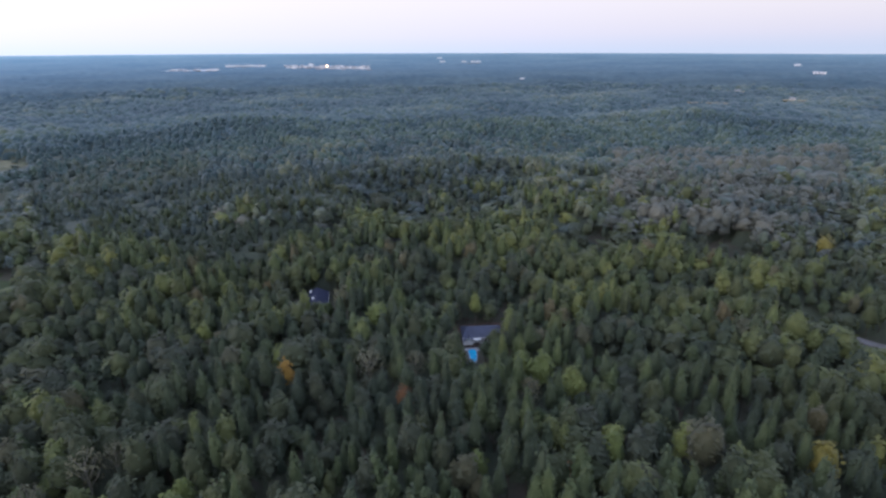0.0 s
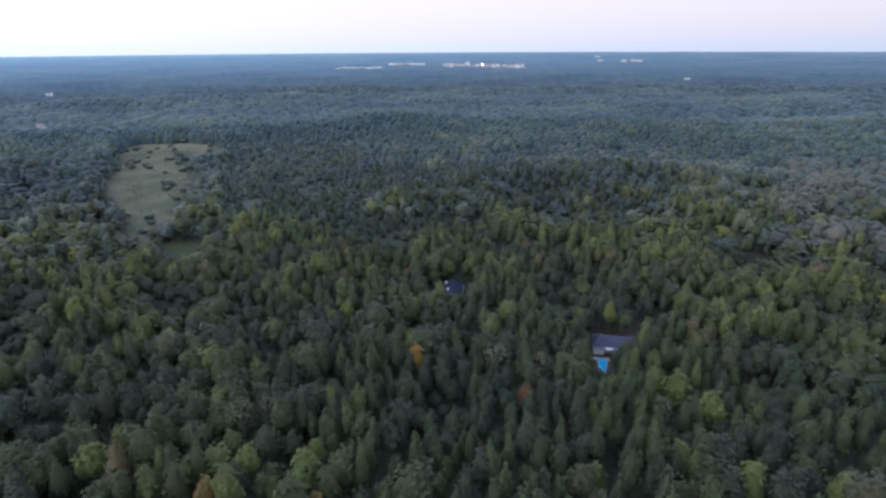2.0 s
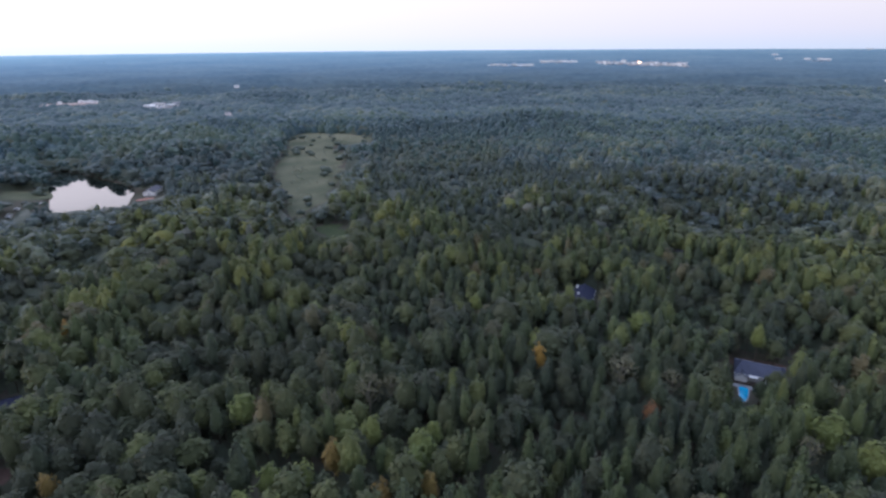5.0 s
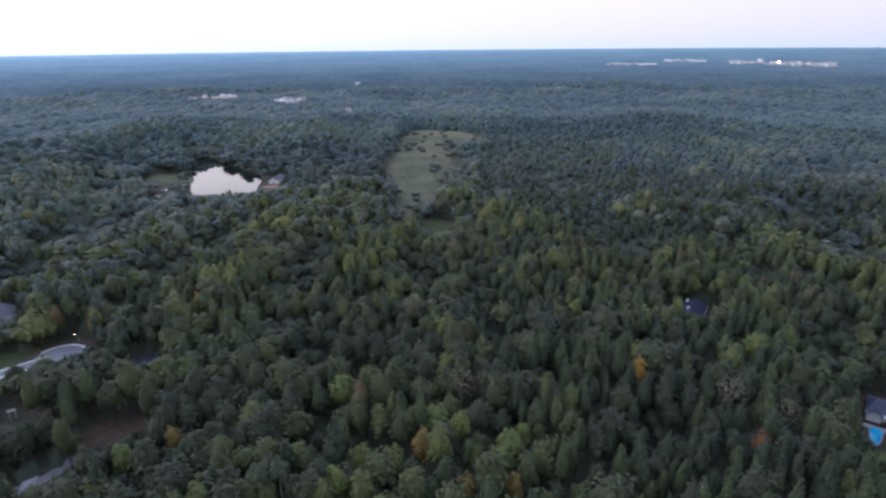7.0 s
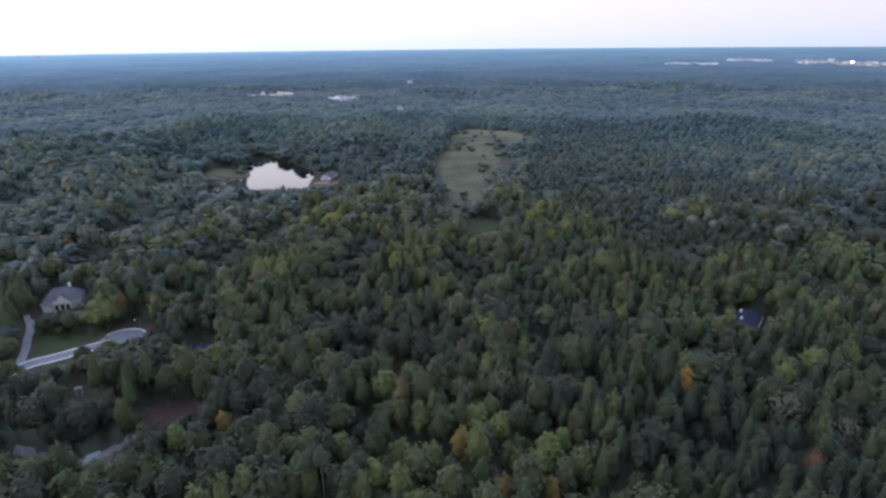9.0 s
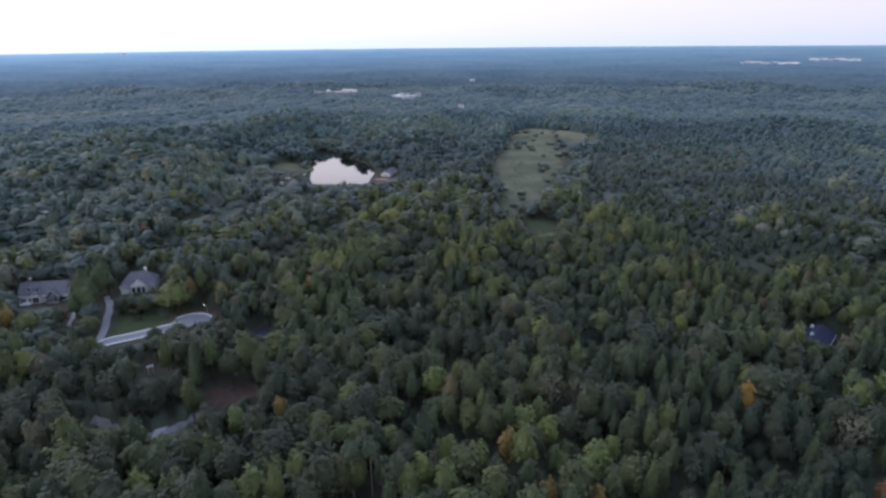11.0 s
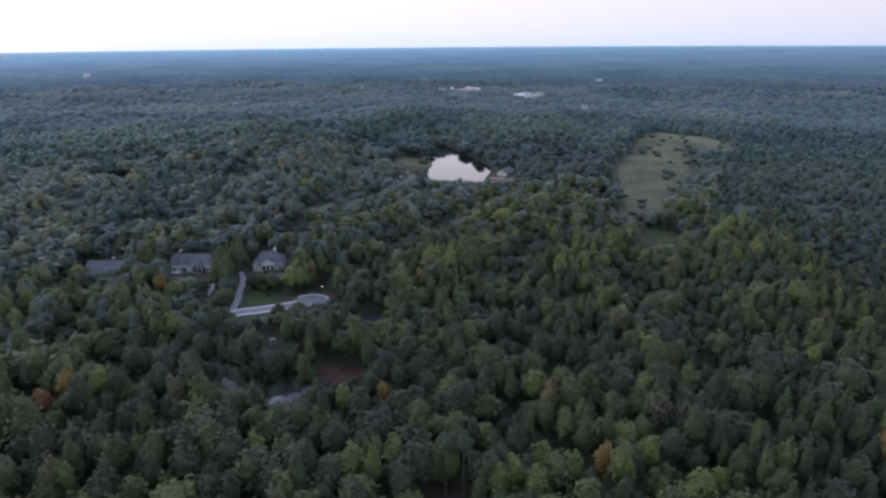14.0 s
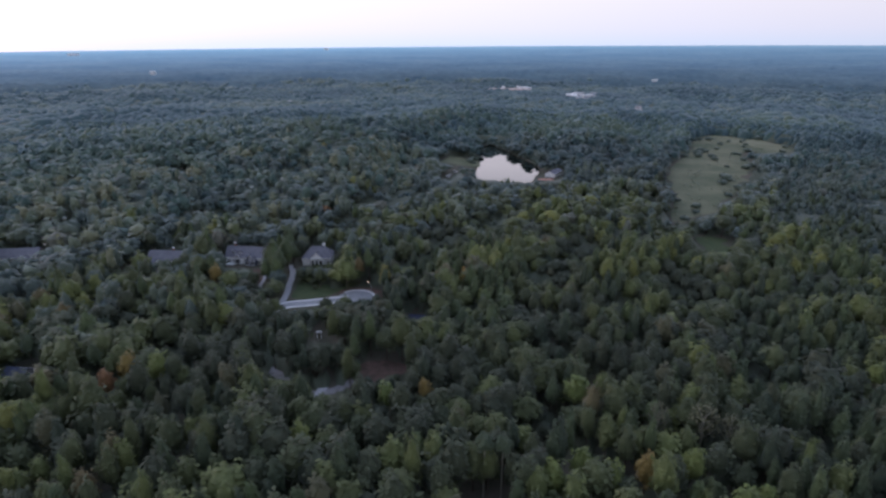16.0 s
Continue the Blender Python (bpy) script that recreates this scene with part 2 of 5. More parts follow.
# the painted haze glows stronger towards the sunset side
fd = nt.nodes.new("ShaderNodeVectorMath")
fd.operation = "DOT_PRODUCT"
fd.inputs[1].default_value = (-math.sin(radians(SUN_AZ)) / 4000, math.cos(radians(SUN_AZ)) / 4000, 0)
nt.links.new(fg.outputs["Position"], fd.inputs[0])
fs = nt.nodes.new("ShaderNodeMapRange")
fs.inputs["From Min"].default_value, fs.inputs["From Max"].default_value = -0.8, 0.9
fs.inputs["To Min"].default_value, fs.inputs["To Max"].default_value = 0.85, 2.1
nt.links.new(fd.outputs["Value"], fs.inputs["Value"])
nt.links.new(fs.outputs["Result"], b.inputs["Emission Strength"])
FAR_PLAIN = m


# ---- plan helpers ----
def rise(r):
    """Bends the land up beyond 1.5 km to meet the horizon line seen from the camera."""
    r = np.asarray(r, float)
    s = np.clip(r - 1500, 0, 3385)
    d = 1500 + s / (1 - s / 3400)
    return np.where(r > 1500, 121 * (1 - np.minimum(r, 4885) / d), 0.0)


def lie(r, x, y):
    """Tilts the far plain to fit the horizon in the camera's view, highest towards the north-west."""
    k = np.clip((np.asarray(r, float) - 1500) / 3400, 0, 1) ** 1.5
    return 75 * k * ((y * math.cos(radians(41)) - x * math.sin(radians(41))) / np.maximum(r, 1) - 0.86)


def bumps(x, y, size, seed):
    """Smooth variation over the plan, about -1 to 1."""
    rng = np.random.default_rng(seed)
    out = np.zeros(np.shape(x))
    for _ in range(7):
        a, p, k = rng.uniform(0, 6.28), rng.uniform(0, 6.28), rng.uniform(0.6, 1.8) / size
        out = out + np.sin(6.2832 * k * (x * math.cos(a) + y * math.sin(a)) + p)
    return out / 3.2


# knolls and hollows of the land: place, reach, height
HILLS = [(-108, 428, 36, 9), (-47, 464, 24, -6), (-76, 350, 20, -3), (-20, 548, 42, 7), (78, 552, 34, 6), (58, 500, 18, -5), (-62, 632, 26, -6),
         (93, 325, 18, -3), (168, 302, 22, -3), (105, 448, 40, 6), (170, 400, 45, 5), (-655, 95, 75, 22), (-545, 125, 48, 13), (-750, 130, 70, 14), (-640, -30, 70, 9),
         (-450, 60, 45, 6), (-420, 150, 40, -4), (-480, -110, 60, 8), (-880, 20, 80, 12), (-800, 330, 50, 12), (-850, 440, 70, 10), (-330, 215, 40, 5), (-560, 380, 45, 7), (-700, 480, 55, 9), (-215, 165, 30, 4), (-170, 250, 38, 5), (-255, 400, 50, -4)]
# places where the land is level: centre and reach
LEVEL = [(-660, 300, 55), (-545, 262, 95), (-600, 660, 75), (-540, 590, 75), (-470, 510, 70), (-400, 430, 60), (-340, 345, 50), (-260, 290, 30), (-590, 238, 35), (-320, 10, 60), (-350, -53, 30), (-388, -140, 30), (-270, 30, 60), (-190, 20, 45),
         (-230, -98, 20), (14, 215, 32), (-66, 256, 24), (-35, 352, 14), (188, 212, 32), (-221, 67, 14), (-600, -60, 12), (-211, -28, 16), (-505, 200, 40),
         (-1417, 722, 130), (-1161, 783, 130), (551, 1185, 90), (738, 1242, 60), (760, 1485, 60), (-884, 720, 40), (-1241, 111, 20)]


def relief(x, y):
    """The roll of the land under the woods."""
    x, y = np.asarray(x, float), np.asarray(y, float)
    r = np.hypot(x, y)
    z = 11.0 * bumps(x, y, 430, 41) * np.clip((r - 520) / 350, 0, 1) * np.clip((2600 - r) / 1000, 0, 1)
    for hx, hy, s, h in HILLS:
        z = z + h * np.exp(-((x - hx) ** 2 + (y - hy) ** 2) / (2 * s * s))
    for hx, hy, s in LEVEL:
        k = np.clip((np.hypot(x - hx, y - hy) - s) / 70, 0, 1)
        z = z * k * k * (3 - 2 * k)
    return z


def at(az, r, z=0.0):
    a = radians(az)
    x, y = -r * math.sin(a), r * math.cos(a)
    return (x, y, float(rise(r) + lie(r, x, y)) + z)


def part(name, bm, mat, parent=None, label="", smooth=False):
    me = bpy.data.meshes.new(name)
    bm.to_mesh(me)
    bm.free()
    me.materials.append(mat)
    if smooth:
        me.polygons.foreach_set("use_smooth", [True] * len(me.polygons))
    ob = new(name, me)
    if parent:
        ob.parent = parent
    if label:
        ob["label"] = label
    return ob


def box(x0, x1, y0, y1, z0, z1, bevel=0.0):
    bm = bmesh.new()
    bmesh.ops.create_cube(bm, size=1, matrix=Matrix.Translation(((x0 + x1) / 2, (y0 + y1) / 2, (z0 + z1) / 2)) @ Matrix.Diagonal((x1 - x0, y1 - y0, z1 - z0, 1)))
    if bevel:
        bmesh.ops.bevel(bm, geom=bm.edges[:], offset=bevel, segments=2, affect="EDGES")
    return bm


def tube(points, radii, sides=8):
    """A tapered tube along points."""
    bm = bmesh.new()
    rings = []
    pts = [Vector(p) for p in points]
    for i, p in enumerate(pts):
        ahead = (pts[min(i + 1, len(pts) - 1)] - pts[max(i - 1, 0)]).normalized()
        side = ahead.cross(Vector((0.3, 0.9, 0.1))).normalized()
        up = ahead.cross(side)
        rings.append([bm.verts.new(p + radii[i] * (math.cos(6.2832 * k / sides) * side + math.sin(6.2832 * k / sides) * up)) for k in range(sides)])
    for a, b2 in zip(rings, rings[1:]):
        for k in range(sides):
            bm.faces.new((a[k], a[(k + 1) % sides], b2[(k + 1) % sides], b2[k]))
    bm.faces.new(rings[-1])
    bm.faces.new(rings[0][::-1])
    return bm


def slab(poly, z, thick=0.1):
    """A flat piece of ground with an edge of its own."""
    bm = bmesh.new()
    top = [bm.verts.new((x, y, z)) for x, y in poly]
    low = [bm.verts.new((x, y, z - thick)) for x, y in poly]
    bm.faces.new(top)
    for i in range(len(poly)):
        j = (i + 1) % len(poly)
        bm.faces.new((top[i], low[i], low[j], top[j]))
    bmesh.ops.recalc_face_normals(bm, faces=bm.faces[:])
    bmesh.ops.triangulate(bm, faces=[f for f in bm.faces if len(f.verts) > 4])
    return bm


def eased(points, steps=6):
    """A smooth line through points."""
    p = [Vector(q) for q in points]
    out = []
    for i in range(len(p) - 1):
        a, b2, c, d = p[max(i - 1, 0)], p[i], p[i + 1], p[min(i + 2, len(p) - 1)]
        for k in range(steps):
            t = k / steps
            out.append(0.5 * ((2 * b2) + (c - a) * t + (2 * a - 5 * b2 + 4 * c - d) * t * t + (3 * b2 - a - 3 * c + d) * t ** 3))
    out.append(p[-1])
    return out


def sides_of(line, width):
    left, right = [], []
    for i, q in enumerate(line):
        a = (line[min(i + 1, len(line) - 1)] - line[max(i - 1, 0)]).normalized()
        n = Vector((-a.y, a.x))
        left.append(q + n * width / 2)
        right.append(q - n * width / 2)
    return left, right


def strip(line, width, z, thick=0.08):
    bm = bmesh.new()
    l, r = sides_of(line, width)
    vs = [[bm.verts.new((q.x, q.y, h)) for q, h in ((a, z - thick), (a, z), (b2, z), (b2, z - thick))] for a, b2 in zip(l, r)]
    for a, b2 in zip(vs, vs[1:]):
        for k in range(3):
            bm.faces.new((a[k], b2[k], b2[k + 1], a[k + 1]))
    bmesh.ops.recalc_face_normals(bm, faces=bm.faces[:])
    return bm


def blob(poly, rounds=2):
    """Rounded outline by corner cutting."""
    for _ in range(rounds):
        out = []
        for i, (x, y) in enumerate(poly):
            u, v = poly[(i + 1) % len(poly)]
            out += [(0.75 * x + 0.25 * u, 0.75 * y + 0.25 * v), (0.25 * x + 0.75 * u, 0.25 * y + 0.75 * v)]
        poly = out
    return poly


# ---- ground: one sheet to the horizon ----
def polar_sheet(name, radii, az0, az1, n, height, mat, label, kind="structure", category="ground"):
    az = np.radians(np.linspace(az0, az1, n))
    R, A = np.meshgrid(np.asarray(radii, float), az, indexing="ij")
    X, Y = -R * np.sin(A), R * np.cos(A)
    Z = height(R, X, Y)
    V = np.stack([X, Y, Z], -1).reshape(-1, 3)
    i, j = np.meshgrid(np.arange(len(radii) - 1), np.arange(n - 1), indexing="ij")
    a = (i * n + j).ravel()
    F = np.stack([a, a + 1, a + n + 1, a + n], 1)
    me = bpy.data.meshes.new(name)
    me.vertices.add(len(V))
    me.vertices.foreach_set("co", V.astype(np.float32).ravel())
    me.loops.add(F.size)
    me.loops.foreach_set("vertex_index", F[:, ::-1].astype(np.int32).ravel())
    me.polygons.add(len(F))
    me.polygons.foreach_set("loop_start", np.arange(0, F.size, 4, dtype=np.int32))
    me.polygons.foreach_set("use_smooth", np.ones(len(F), bool))
    me.update()
    me.validate()
    me.materials.append(mat)
    return tagged(new(name, me), label, category, kind=kind)


LAKE = [(-482, 208), (-545, 240), (-600, 266), (-692, 306), (-668, 322), (-588, 313), (-540, 310), (-508, 298), (-486, 280), (-456, 256), (-468, 234)]
lake_edge = np.array(blob(LAKE))


def inside(x, y, poly):
    """Which of the points lie in the outline."""
    x, y = np.asarray(x), np.asarray(y)
    hit = np.zeros(x.shape, bool)
    px, py = np.asarray(poly, float).T
    for i in range(len(px)):
        x0, y0, x1, y1 = px[i - 1], py[i - 1], px[i], py[i]
        if y0 != y1:
            hit ^= ((y0 > y) != (y1 > y)) & (x < (x1 - x0) * (y - y0) / (y1 - y0) + x0)
    return hit


def land(R, X, Y):
    z = rise(R) + lie(R, X, Y) + relief(X, Y)
    z[inside(X, Y, lake_edge)] -= 2.5
    return z


g_radii = [0.01, 60, 120, 160] + list(np.arange(180, 440, 13)) + list(np.arange(440, 700, 12)) + list(np.arange(710, 1000, 20)) + list(np.arange(1000, 1600, 50)) + list(np.arange(1600, 5300, 150))
polar_sheet("ground", g_radii, 0, 360, 361, land, FLOOR, "dark brown and green forest floor reaching the horizon")


def far_canopy(R, X, Y):
    k = np.clip((4900 - R) / 2900, 0.15, 1) * np.clip((R - 1420) / 480, -0.1, 1)
    w = np.zeros_like(R)
    for s, (a, b2, p) in enumerate(((0.11, 0.05, 0.3), (-0.06, 0.13, 1.7), (0.023, -0.031, 4.0), (0.004, 0.011, 2.0), (-0.009, 0.003, 5.0))):
        w += np.sin(a * X + b2 * Y + p) * (1.0, 1.0, 1.6, 2.2, 2.5)[s]
    return rise(R) + lie(R, X, Y) + relief(X, Y) + k * (13 + w + np.random.default_rng(3).normal(0, 2.6, R.shape))


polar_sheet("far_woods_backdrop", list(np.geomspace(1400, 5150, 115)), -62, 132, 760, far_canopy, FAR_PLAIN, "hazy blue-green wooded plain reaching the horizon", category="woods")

# ---- open ground ----
MEADOW = [(-632, 630), (-640, 679), (-591, 695), (-524, 690), (-492, 634), (-522, 600), (-486, 556), (-446, 523), (-410, 480), (-366, 425), (-323, 346), (-300, 305), (-312, 299), (-376, 358), (-433, 405), (-491, 464), (-560, 550)]
GLADE = [(-274, 293), (-265, 308), (-246, 286), (-252, 274)]
FIELD = [(-550, 240), (-586, 260), (-622, 236), (-586, 212)]
YARD = [(-282, 16), (-278, 27), (-270, 36), (-265, 31), (-268, 13), (-275, 13)]
GARDEN = [(-316, 24), (-309, 43), (-290, 56), (-276, 50), (-270, 38), (-266, 30), (-268, 14), (-290, 18)]
VERGE = [(-270, 36), (-274, 47), (-266, 60), (-256, 60), (-250, 52), (-262, 40)]
DRIVE = [(-319, 17.5), (-308, 17.5), (-298, 16), (-289, 13.5), (-279, 11.5), (-271, 9), (-264, 7)]
DRIVE_2 = [(-313, 2.5), (-301, 0.5), (-290, -2), (-268, 2)]
ROAD = [(-236, -16), (-253, -4), (-262, 8), (-261, 20), (-260, 31), (-259, 41)]
PATH_W = [(-236, -16), (-215, -12), (-199, -1), (-188, 4), (-179, 11), (-178, 19), (-182, 28)]
CUL = (-258.8, 45.0, 9.6)
LITTER_YARD = [(-197, 36), (-186, 54), (-178, 47), (-178, 32), (-186, 28)]
LITTER_2 = [(-218, -31), (-209, -21), (-204, -26), (-213, -35)]
HILL_YARD = [(-322, -2), (-314, 4), (-298, 2), (-296, -6), (-312, -12)]


def ground_piece(name, poly, z, mat, label, category="ground", rounds=2):
    return tagged(part(name, slab(blob(poly, rounds), z, 0.2), mat), label, category, kind="structure")


def ragged(poly, amount, seed):
    rr = random.Random(seed)
    out = []
    for i, (x, y) in enumerate(poly):
        u, v = poly[(i + 1) % len(poly)]
        for k in (0, 0.25, 0.5, 0.75):
            out.append((x + (u - x) * k + rr.uniform(-amount, amount), y + (v - y) * k + rr.uniform(-amount, amount)))
    return out


MEADOW = ragged(MEADOW, 7, 3)
GLADE = ragged(GLADE, 5, 4)
FIELD = ragged(FIELD, 4, 5)
ground_piece("meadow", MEADOW, 0.06, GRASS, "pale green overgrown meadow among the woods", "meadow", 1)
ground_piece("meadow_far_end", ragged([(-630, 640), (-634, 672), (-590, 690), (-528, 685), (-500, 640), (-530, 634), (-560, 652), (-596, 640)], 5, 6), 0.09, PALE_GRASS, "pale dry grass at the far end of the meadow", "meadow", 1)
ground_piece("glade", GLADE, 0.06, LAWN, "small grassy glade below the meadow", "meadow")
ground_piece("field", FIELD, 0.06, GRASS, "small pale green field beside the pond", "meadow")
ground_piece("lawn", YARD, 0.05, LAWN, "mown green lawn inside the bend of the street", "lawn")
ground_piece("garden", GARDEN, 0.03, LAWN, "dim green garden in front of the house", "lawn")
ground_piece("verge", VERGE, 0.04, LITTER, "reddish-brown verge round the turning circle", "verge")
ground_piece("leaf_litter_yard", LITTER_YARD, 0.05, LITTER, "brown leaf-strewn clearing under trees", "yard")
ground_piece("leaf_litter_verge", LITTER_2, 0.05, LITTER, "brown leaf-strewn clearing under trees", "yard")
ground_piece("brown_yard", HILL_YARD, 0.05, LITTER, "brown pine-straw yard beside the house", "yard")
tagged(part("pond_water", slab([tuple(q) for q in lake_edge], -0.5, 0.3), WATER), "still pond mirroring the pale evening sky", "pond", kind="structure")

road_line = eased([Vector(q) for q in ROAD])
tagged(part("road", strip(road_line, 6.5, 0.08), PAVING), "pale grey paved residential street", "road", kind="structure")
circle = [(CUL[0] + CUL[2] * math.cos(a), CUL[1] + CUL[2] * math.sin(a)) for a in np.linspace(0, 6.2832, 41)[:-1]]
tagged(part("turning_circle", slab(circle, 0.085), PAVING), "pale grey turning circle ending the street", "road", kind="structure")
l_side, r_side = sides_of(road_line, 6.7)
tagged(part("kerb", strip(l_side, 0.9, 0.22, 0.22), KERB), "white concrete kerb along the street", "kerb", kind="structure")
tagged(part("kerb", strip(r_side[:-3], 0.9, 0.22, 0.22), KERB), "white concrete kerb along the street", "kerb", kind="structure")
ring = [Vector((CUL[0] + (CUL[2] + 0.2) * math.cos(a), CUL[1] + (CUL[2] + 0.2) * math.sin(a))) for a in np.linspace(-0.95, 3.6, 40)]
tagged(part("kerb", strip(ring, 0.9, 0.22, 0.22), KERB), "white concrete kerb round the turning circle", "kerb", kind="structure")
tagged(part("driveway", strip(eased([Vector(q) for q in DRIVE]), 3.4, 0.10), CONCRETE), "pale concrete driveway up to a house", "driveway", kind="structure")
tagged(part("driveway", strip(eased([Vector(q) for q in DRIVE_2]), 1.8, 0.10), CONCRETE), "narrow pale concrete walk up to a house", "driveway", kind="structure")
tagged(part("driveway", strip(eased([Vector(q) for q in PATH_W]), 4.2, 0.09), GRAVEL), "grey driveway winding under the trees", "driveway", kind="structure")
tagged(part("driveway", strip(eased([Vector(q) for q in ((176, 222), (182, 214), (190, 207), (205, 200))]), 5.0, 0.09), GRAVEL), "grey driveway in a gap of the woods", "driveway", kind="structure")


tagged(part("driveway_apron", slab(blob([(-175, 11), (-181, 13), (-187, 17), (-182, 18.5), (-177, 15)], 1), 0.11), CONCRETE), "pale paved driveway apron under trees", "driveway", kind="structure")


def pad(az0, az1, r0, r1):
    n = 10
    pts = [(a, r0 + (r1 - r0) * 0.12 * math.sin(i * 2.1)) for i, a in enumerate(np.linspace(az0, az1, n))]
    pts += [(a, r1 - (r1 - r0) * 0.15 * math.sin(i * 1.7)) for i, a in enumerate(np.linspace(az1, az0, n))]
    return [at(a, r)[:2] for a, r in pts]


SITE = pad(61.1, 65.3, 1552, 1622)
DEPOT = pad(54.9, 57.4, 1345, 1465)
FIELD_R = pad(-26.6, -23.0, 1296, 1318)
LOT_R = pad(-32.3, -30.6, 1425, 1460)
LOT_R2 = pad(-27.6, -26.0, 1650, 1690)
HOUSE_LOT = pad(50.3, 51.1, 1130, 1155)


def lot_piece(name, corners, mat, label, deep):
    """Level ground of a clearing, raised to show over the trees from the camera, with floor-coloured sides below it."""
    bm = bmesh.new()
    vs = [bm.verts.new(q) for q in corners]
    bmesh.ops.triangulate(bm, faces=[bm.faces.new(vs)])
    bmesh.ops.recalc_face_normals(bm, faces=bm.faces[:])
    res = bmesh.ops.extrude_face_region(bm, geom=bm.faces[:])
    for v in [g for g in res["geom"] if isinstance(g, bmesh.types.BMVert)]:
        v.co.z -= deep
    bmesh.ops.recalc_face_normals(bm, faces=bm.faces[:])
    for q in bm.faces:
        q.material_index = 0 if abs(q.normal.z) > 0.5 else 1
    ob = tagged(part(name, bm, mat), label, "lot", kind="structure")
    ob.data.materials.append(FLOOR)


def pad_piece(poly, mat, label, up=13.0):
    lot_piece("cleared_lot", [(x, y, float(rise(math.hypot(x, y))) + up) for x, y in poly], mat, label, up + 1)


pad_piece(SITE, EARTH, "pinkish bare-earth building site in the woods", 15.5)
pad_piece(DEPOT, CONCRETE, "pale paved yard of a depot")
pad_piece(FIELD_R, STRAW, "thin strip of dry yellowish field in the woods", 16.0)
pad_piece(LOT_R, STRAW, "small dry lot in the woods", 15.5)
pad_piece(LOT_R2, STRAW, "small dry lot in the woods", 15.5)
pad_piece(HOUSE_LOT, EARTH, "small bare lot in the woods")

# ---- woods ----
# outlines fitted to what the camera sees over the canopy, with the height from which each shows
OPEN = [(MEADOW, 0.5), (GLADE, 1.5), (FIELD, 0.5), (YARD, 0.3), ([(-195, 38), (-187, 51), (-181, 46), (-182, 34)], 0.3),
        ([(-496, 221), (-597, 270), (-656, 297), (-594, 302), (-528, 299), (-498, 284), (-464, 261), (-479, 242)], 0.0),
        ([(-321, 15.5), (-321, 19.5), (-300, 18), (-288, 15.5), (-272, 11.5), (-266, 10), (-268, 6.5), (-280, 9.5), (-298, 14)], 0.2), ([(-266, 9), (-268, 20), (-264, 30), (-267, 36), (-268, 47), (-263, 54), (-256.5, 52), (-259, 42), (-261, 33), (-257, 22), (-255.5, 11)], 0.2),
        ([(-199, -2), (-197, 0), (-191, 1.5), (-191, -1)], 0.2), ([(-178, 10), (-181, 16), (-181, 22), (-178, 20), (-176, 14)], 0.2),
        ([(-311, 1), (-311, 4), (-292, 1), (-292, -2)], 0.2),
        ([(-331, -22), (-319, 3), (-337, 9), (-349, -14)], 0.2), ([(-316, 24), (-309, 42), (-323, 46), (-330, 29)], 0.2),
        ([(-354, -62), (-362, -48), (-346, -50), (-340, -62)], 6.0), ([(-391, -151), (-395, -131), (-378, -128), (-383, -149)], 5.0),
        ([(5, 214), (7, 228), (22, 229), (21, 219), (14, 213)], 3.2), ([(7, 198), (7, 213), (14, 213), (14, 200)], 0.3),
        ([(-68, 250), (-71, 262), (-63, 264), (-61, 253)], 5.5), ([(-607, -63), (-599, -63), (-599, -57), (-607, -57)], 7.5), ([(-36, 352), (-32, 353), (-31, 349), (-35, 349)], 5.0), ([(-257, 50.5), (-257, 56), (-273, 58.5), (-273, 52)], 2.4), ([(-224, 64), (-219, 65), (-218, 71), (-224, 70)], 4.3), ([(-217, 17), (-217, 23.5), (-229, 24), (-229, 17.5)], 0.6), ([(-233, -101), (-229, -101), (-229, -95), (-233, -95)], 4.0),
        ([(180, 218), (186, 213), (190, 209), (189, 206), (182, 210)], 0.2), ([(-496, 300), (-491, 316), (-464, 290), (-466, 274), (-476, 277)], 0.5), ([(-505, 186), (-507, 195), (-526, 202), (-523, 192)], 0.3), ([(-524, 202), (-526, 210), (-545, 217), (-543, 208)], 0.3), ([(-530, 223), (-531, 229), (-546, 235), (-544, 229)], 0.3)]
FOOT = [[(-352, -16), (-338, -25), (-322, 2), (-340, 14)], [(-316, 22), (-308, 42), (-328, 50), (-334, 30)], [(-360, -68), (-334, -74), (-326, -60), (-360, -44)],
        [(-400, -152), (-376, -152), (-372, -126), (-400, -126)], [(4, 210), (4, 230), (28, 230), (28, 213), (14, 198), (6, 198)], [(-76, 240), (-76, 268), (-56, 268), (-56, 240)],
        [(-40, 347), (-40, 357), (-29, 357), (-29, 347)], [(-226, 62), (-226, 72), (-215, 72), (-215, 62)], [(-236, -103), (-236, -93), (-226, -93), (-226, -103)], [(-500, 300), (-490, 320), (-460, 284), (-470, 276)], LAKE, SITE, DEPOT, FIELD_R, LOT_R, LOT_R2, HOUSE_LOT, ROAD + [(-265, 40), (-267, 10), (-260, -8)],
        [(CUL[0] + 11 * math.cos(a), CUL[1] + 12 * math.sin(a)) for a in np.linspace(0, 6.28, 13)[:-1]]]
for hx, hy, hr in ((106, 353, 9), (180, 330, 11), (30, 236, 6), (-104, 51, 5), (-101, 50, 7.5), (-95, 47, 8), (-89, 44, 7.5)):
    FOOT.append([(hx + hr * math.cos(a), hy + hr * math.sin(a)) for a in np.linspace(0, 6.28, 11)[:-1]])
VIEWPOINT = (5.0, -3.0, 123.0)     # about where the camera hovers; trees are cut to clear its sight lines


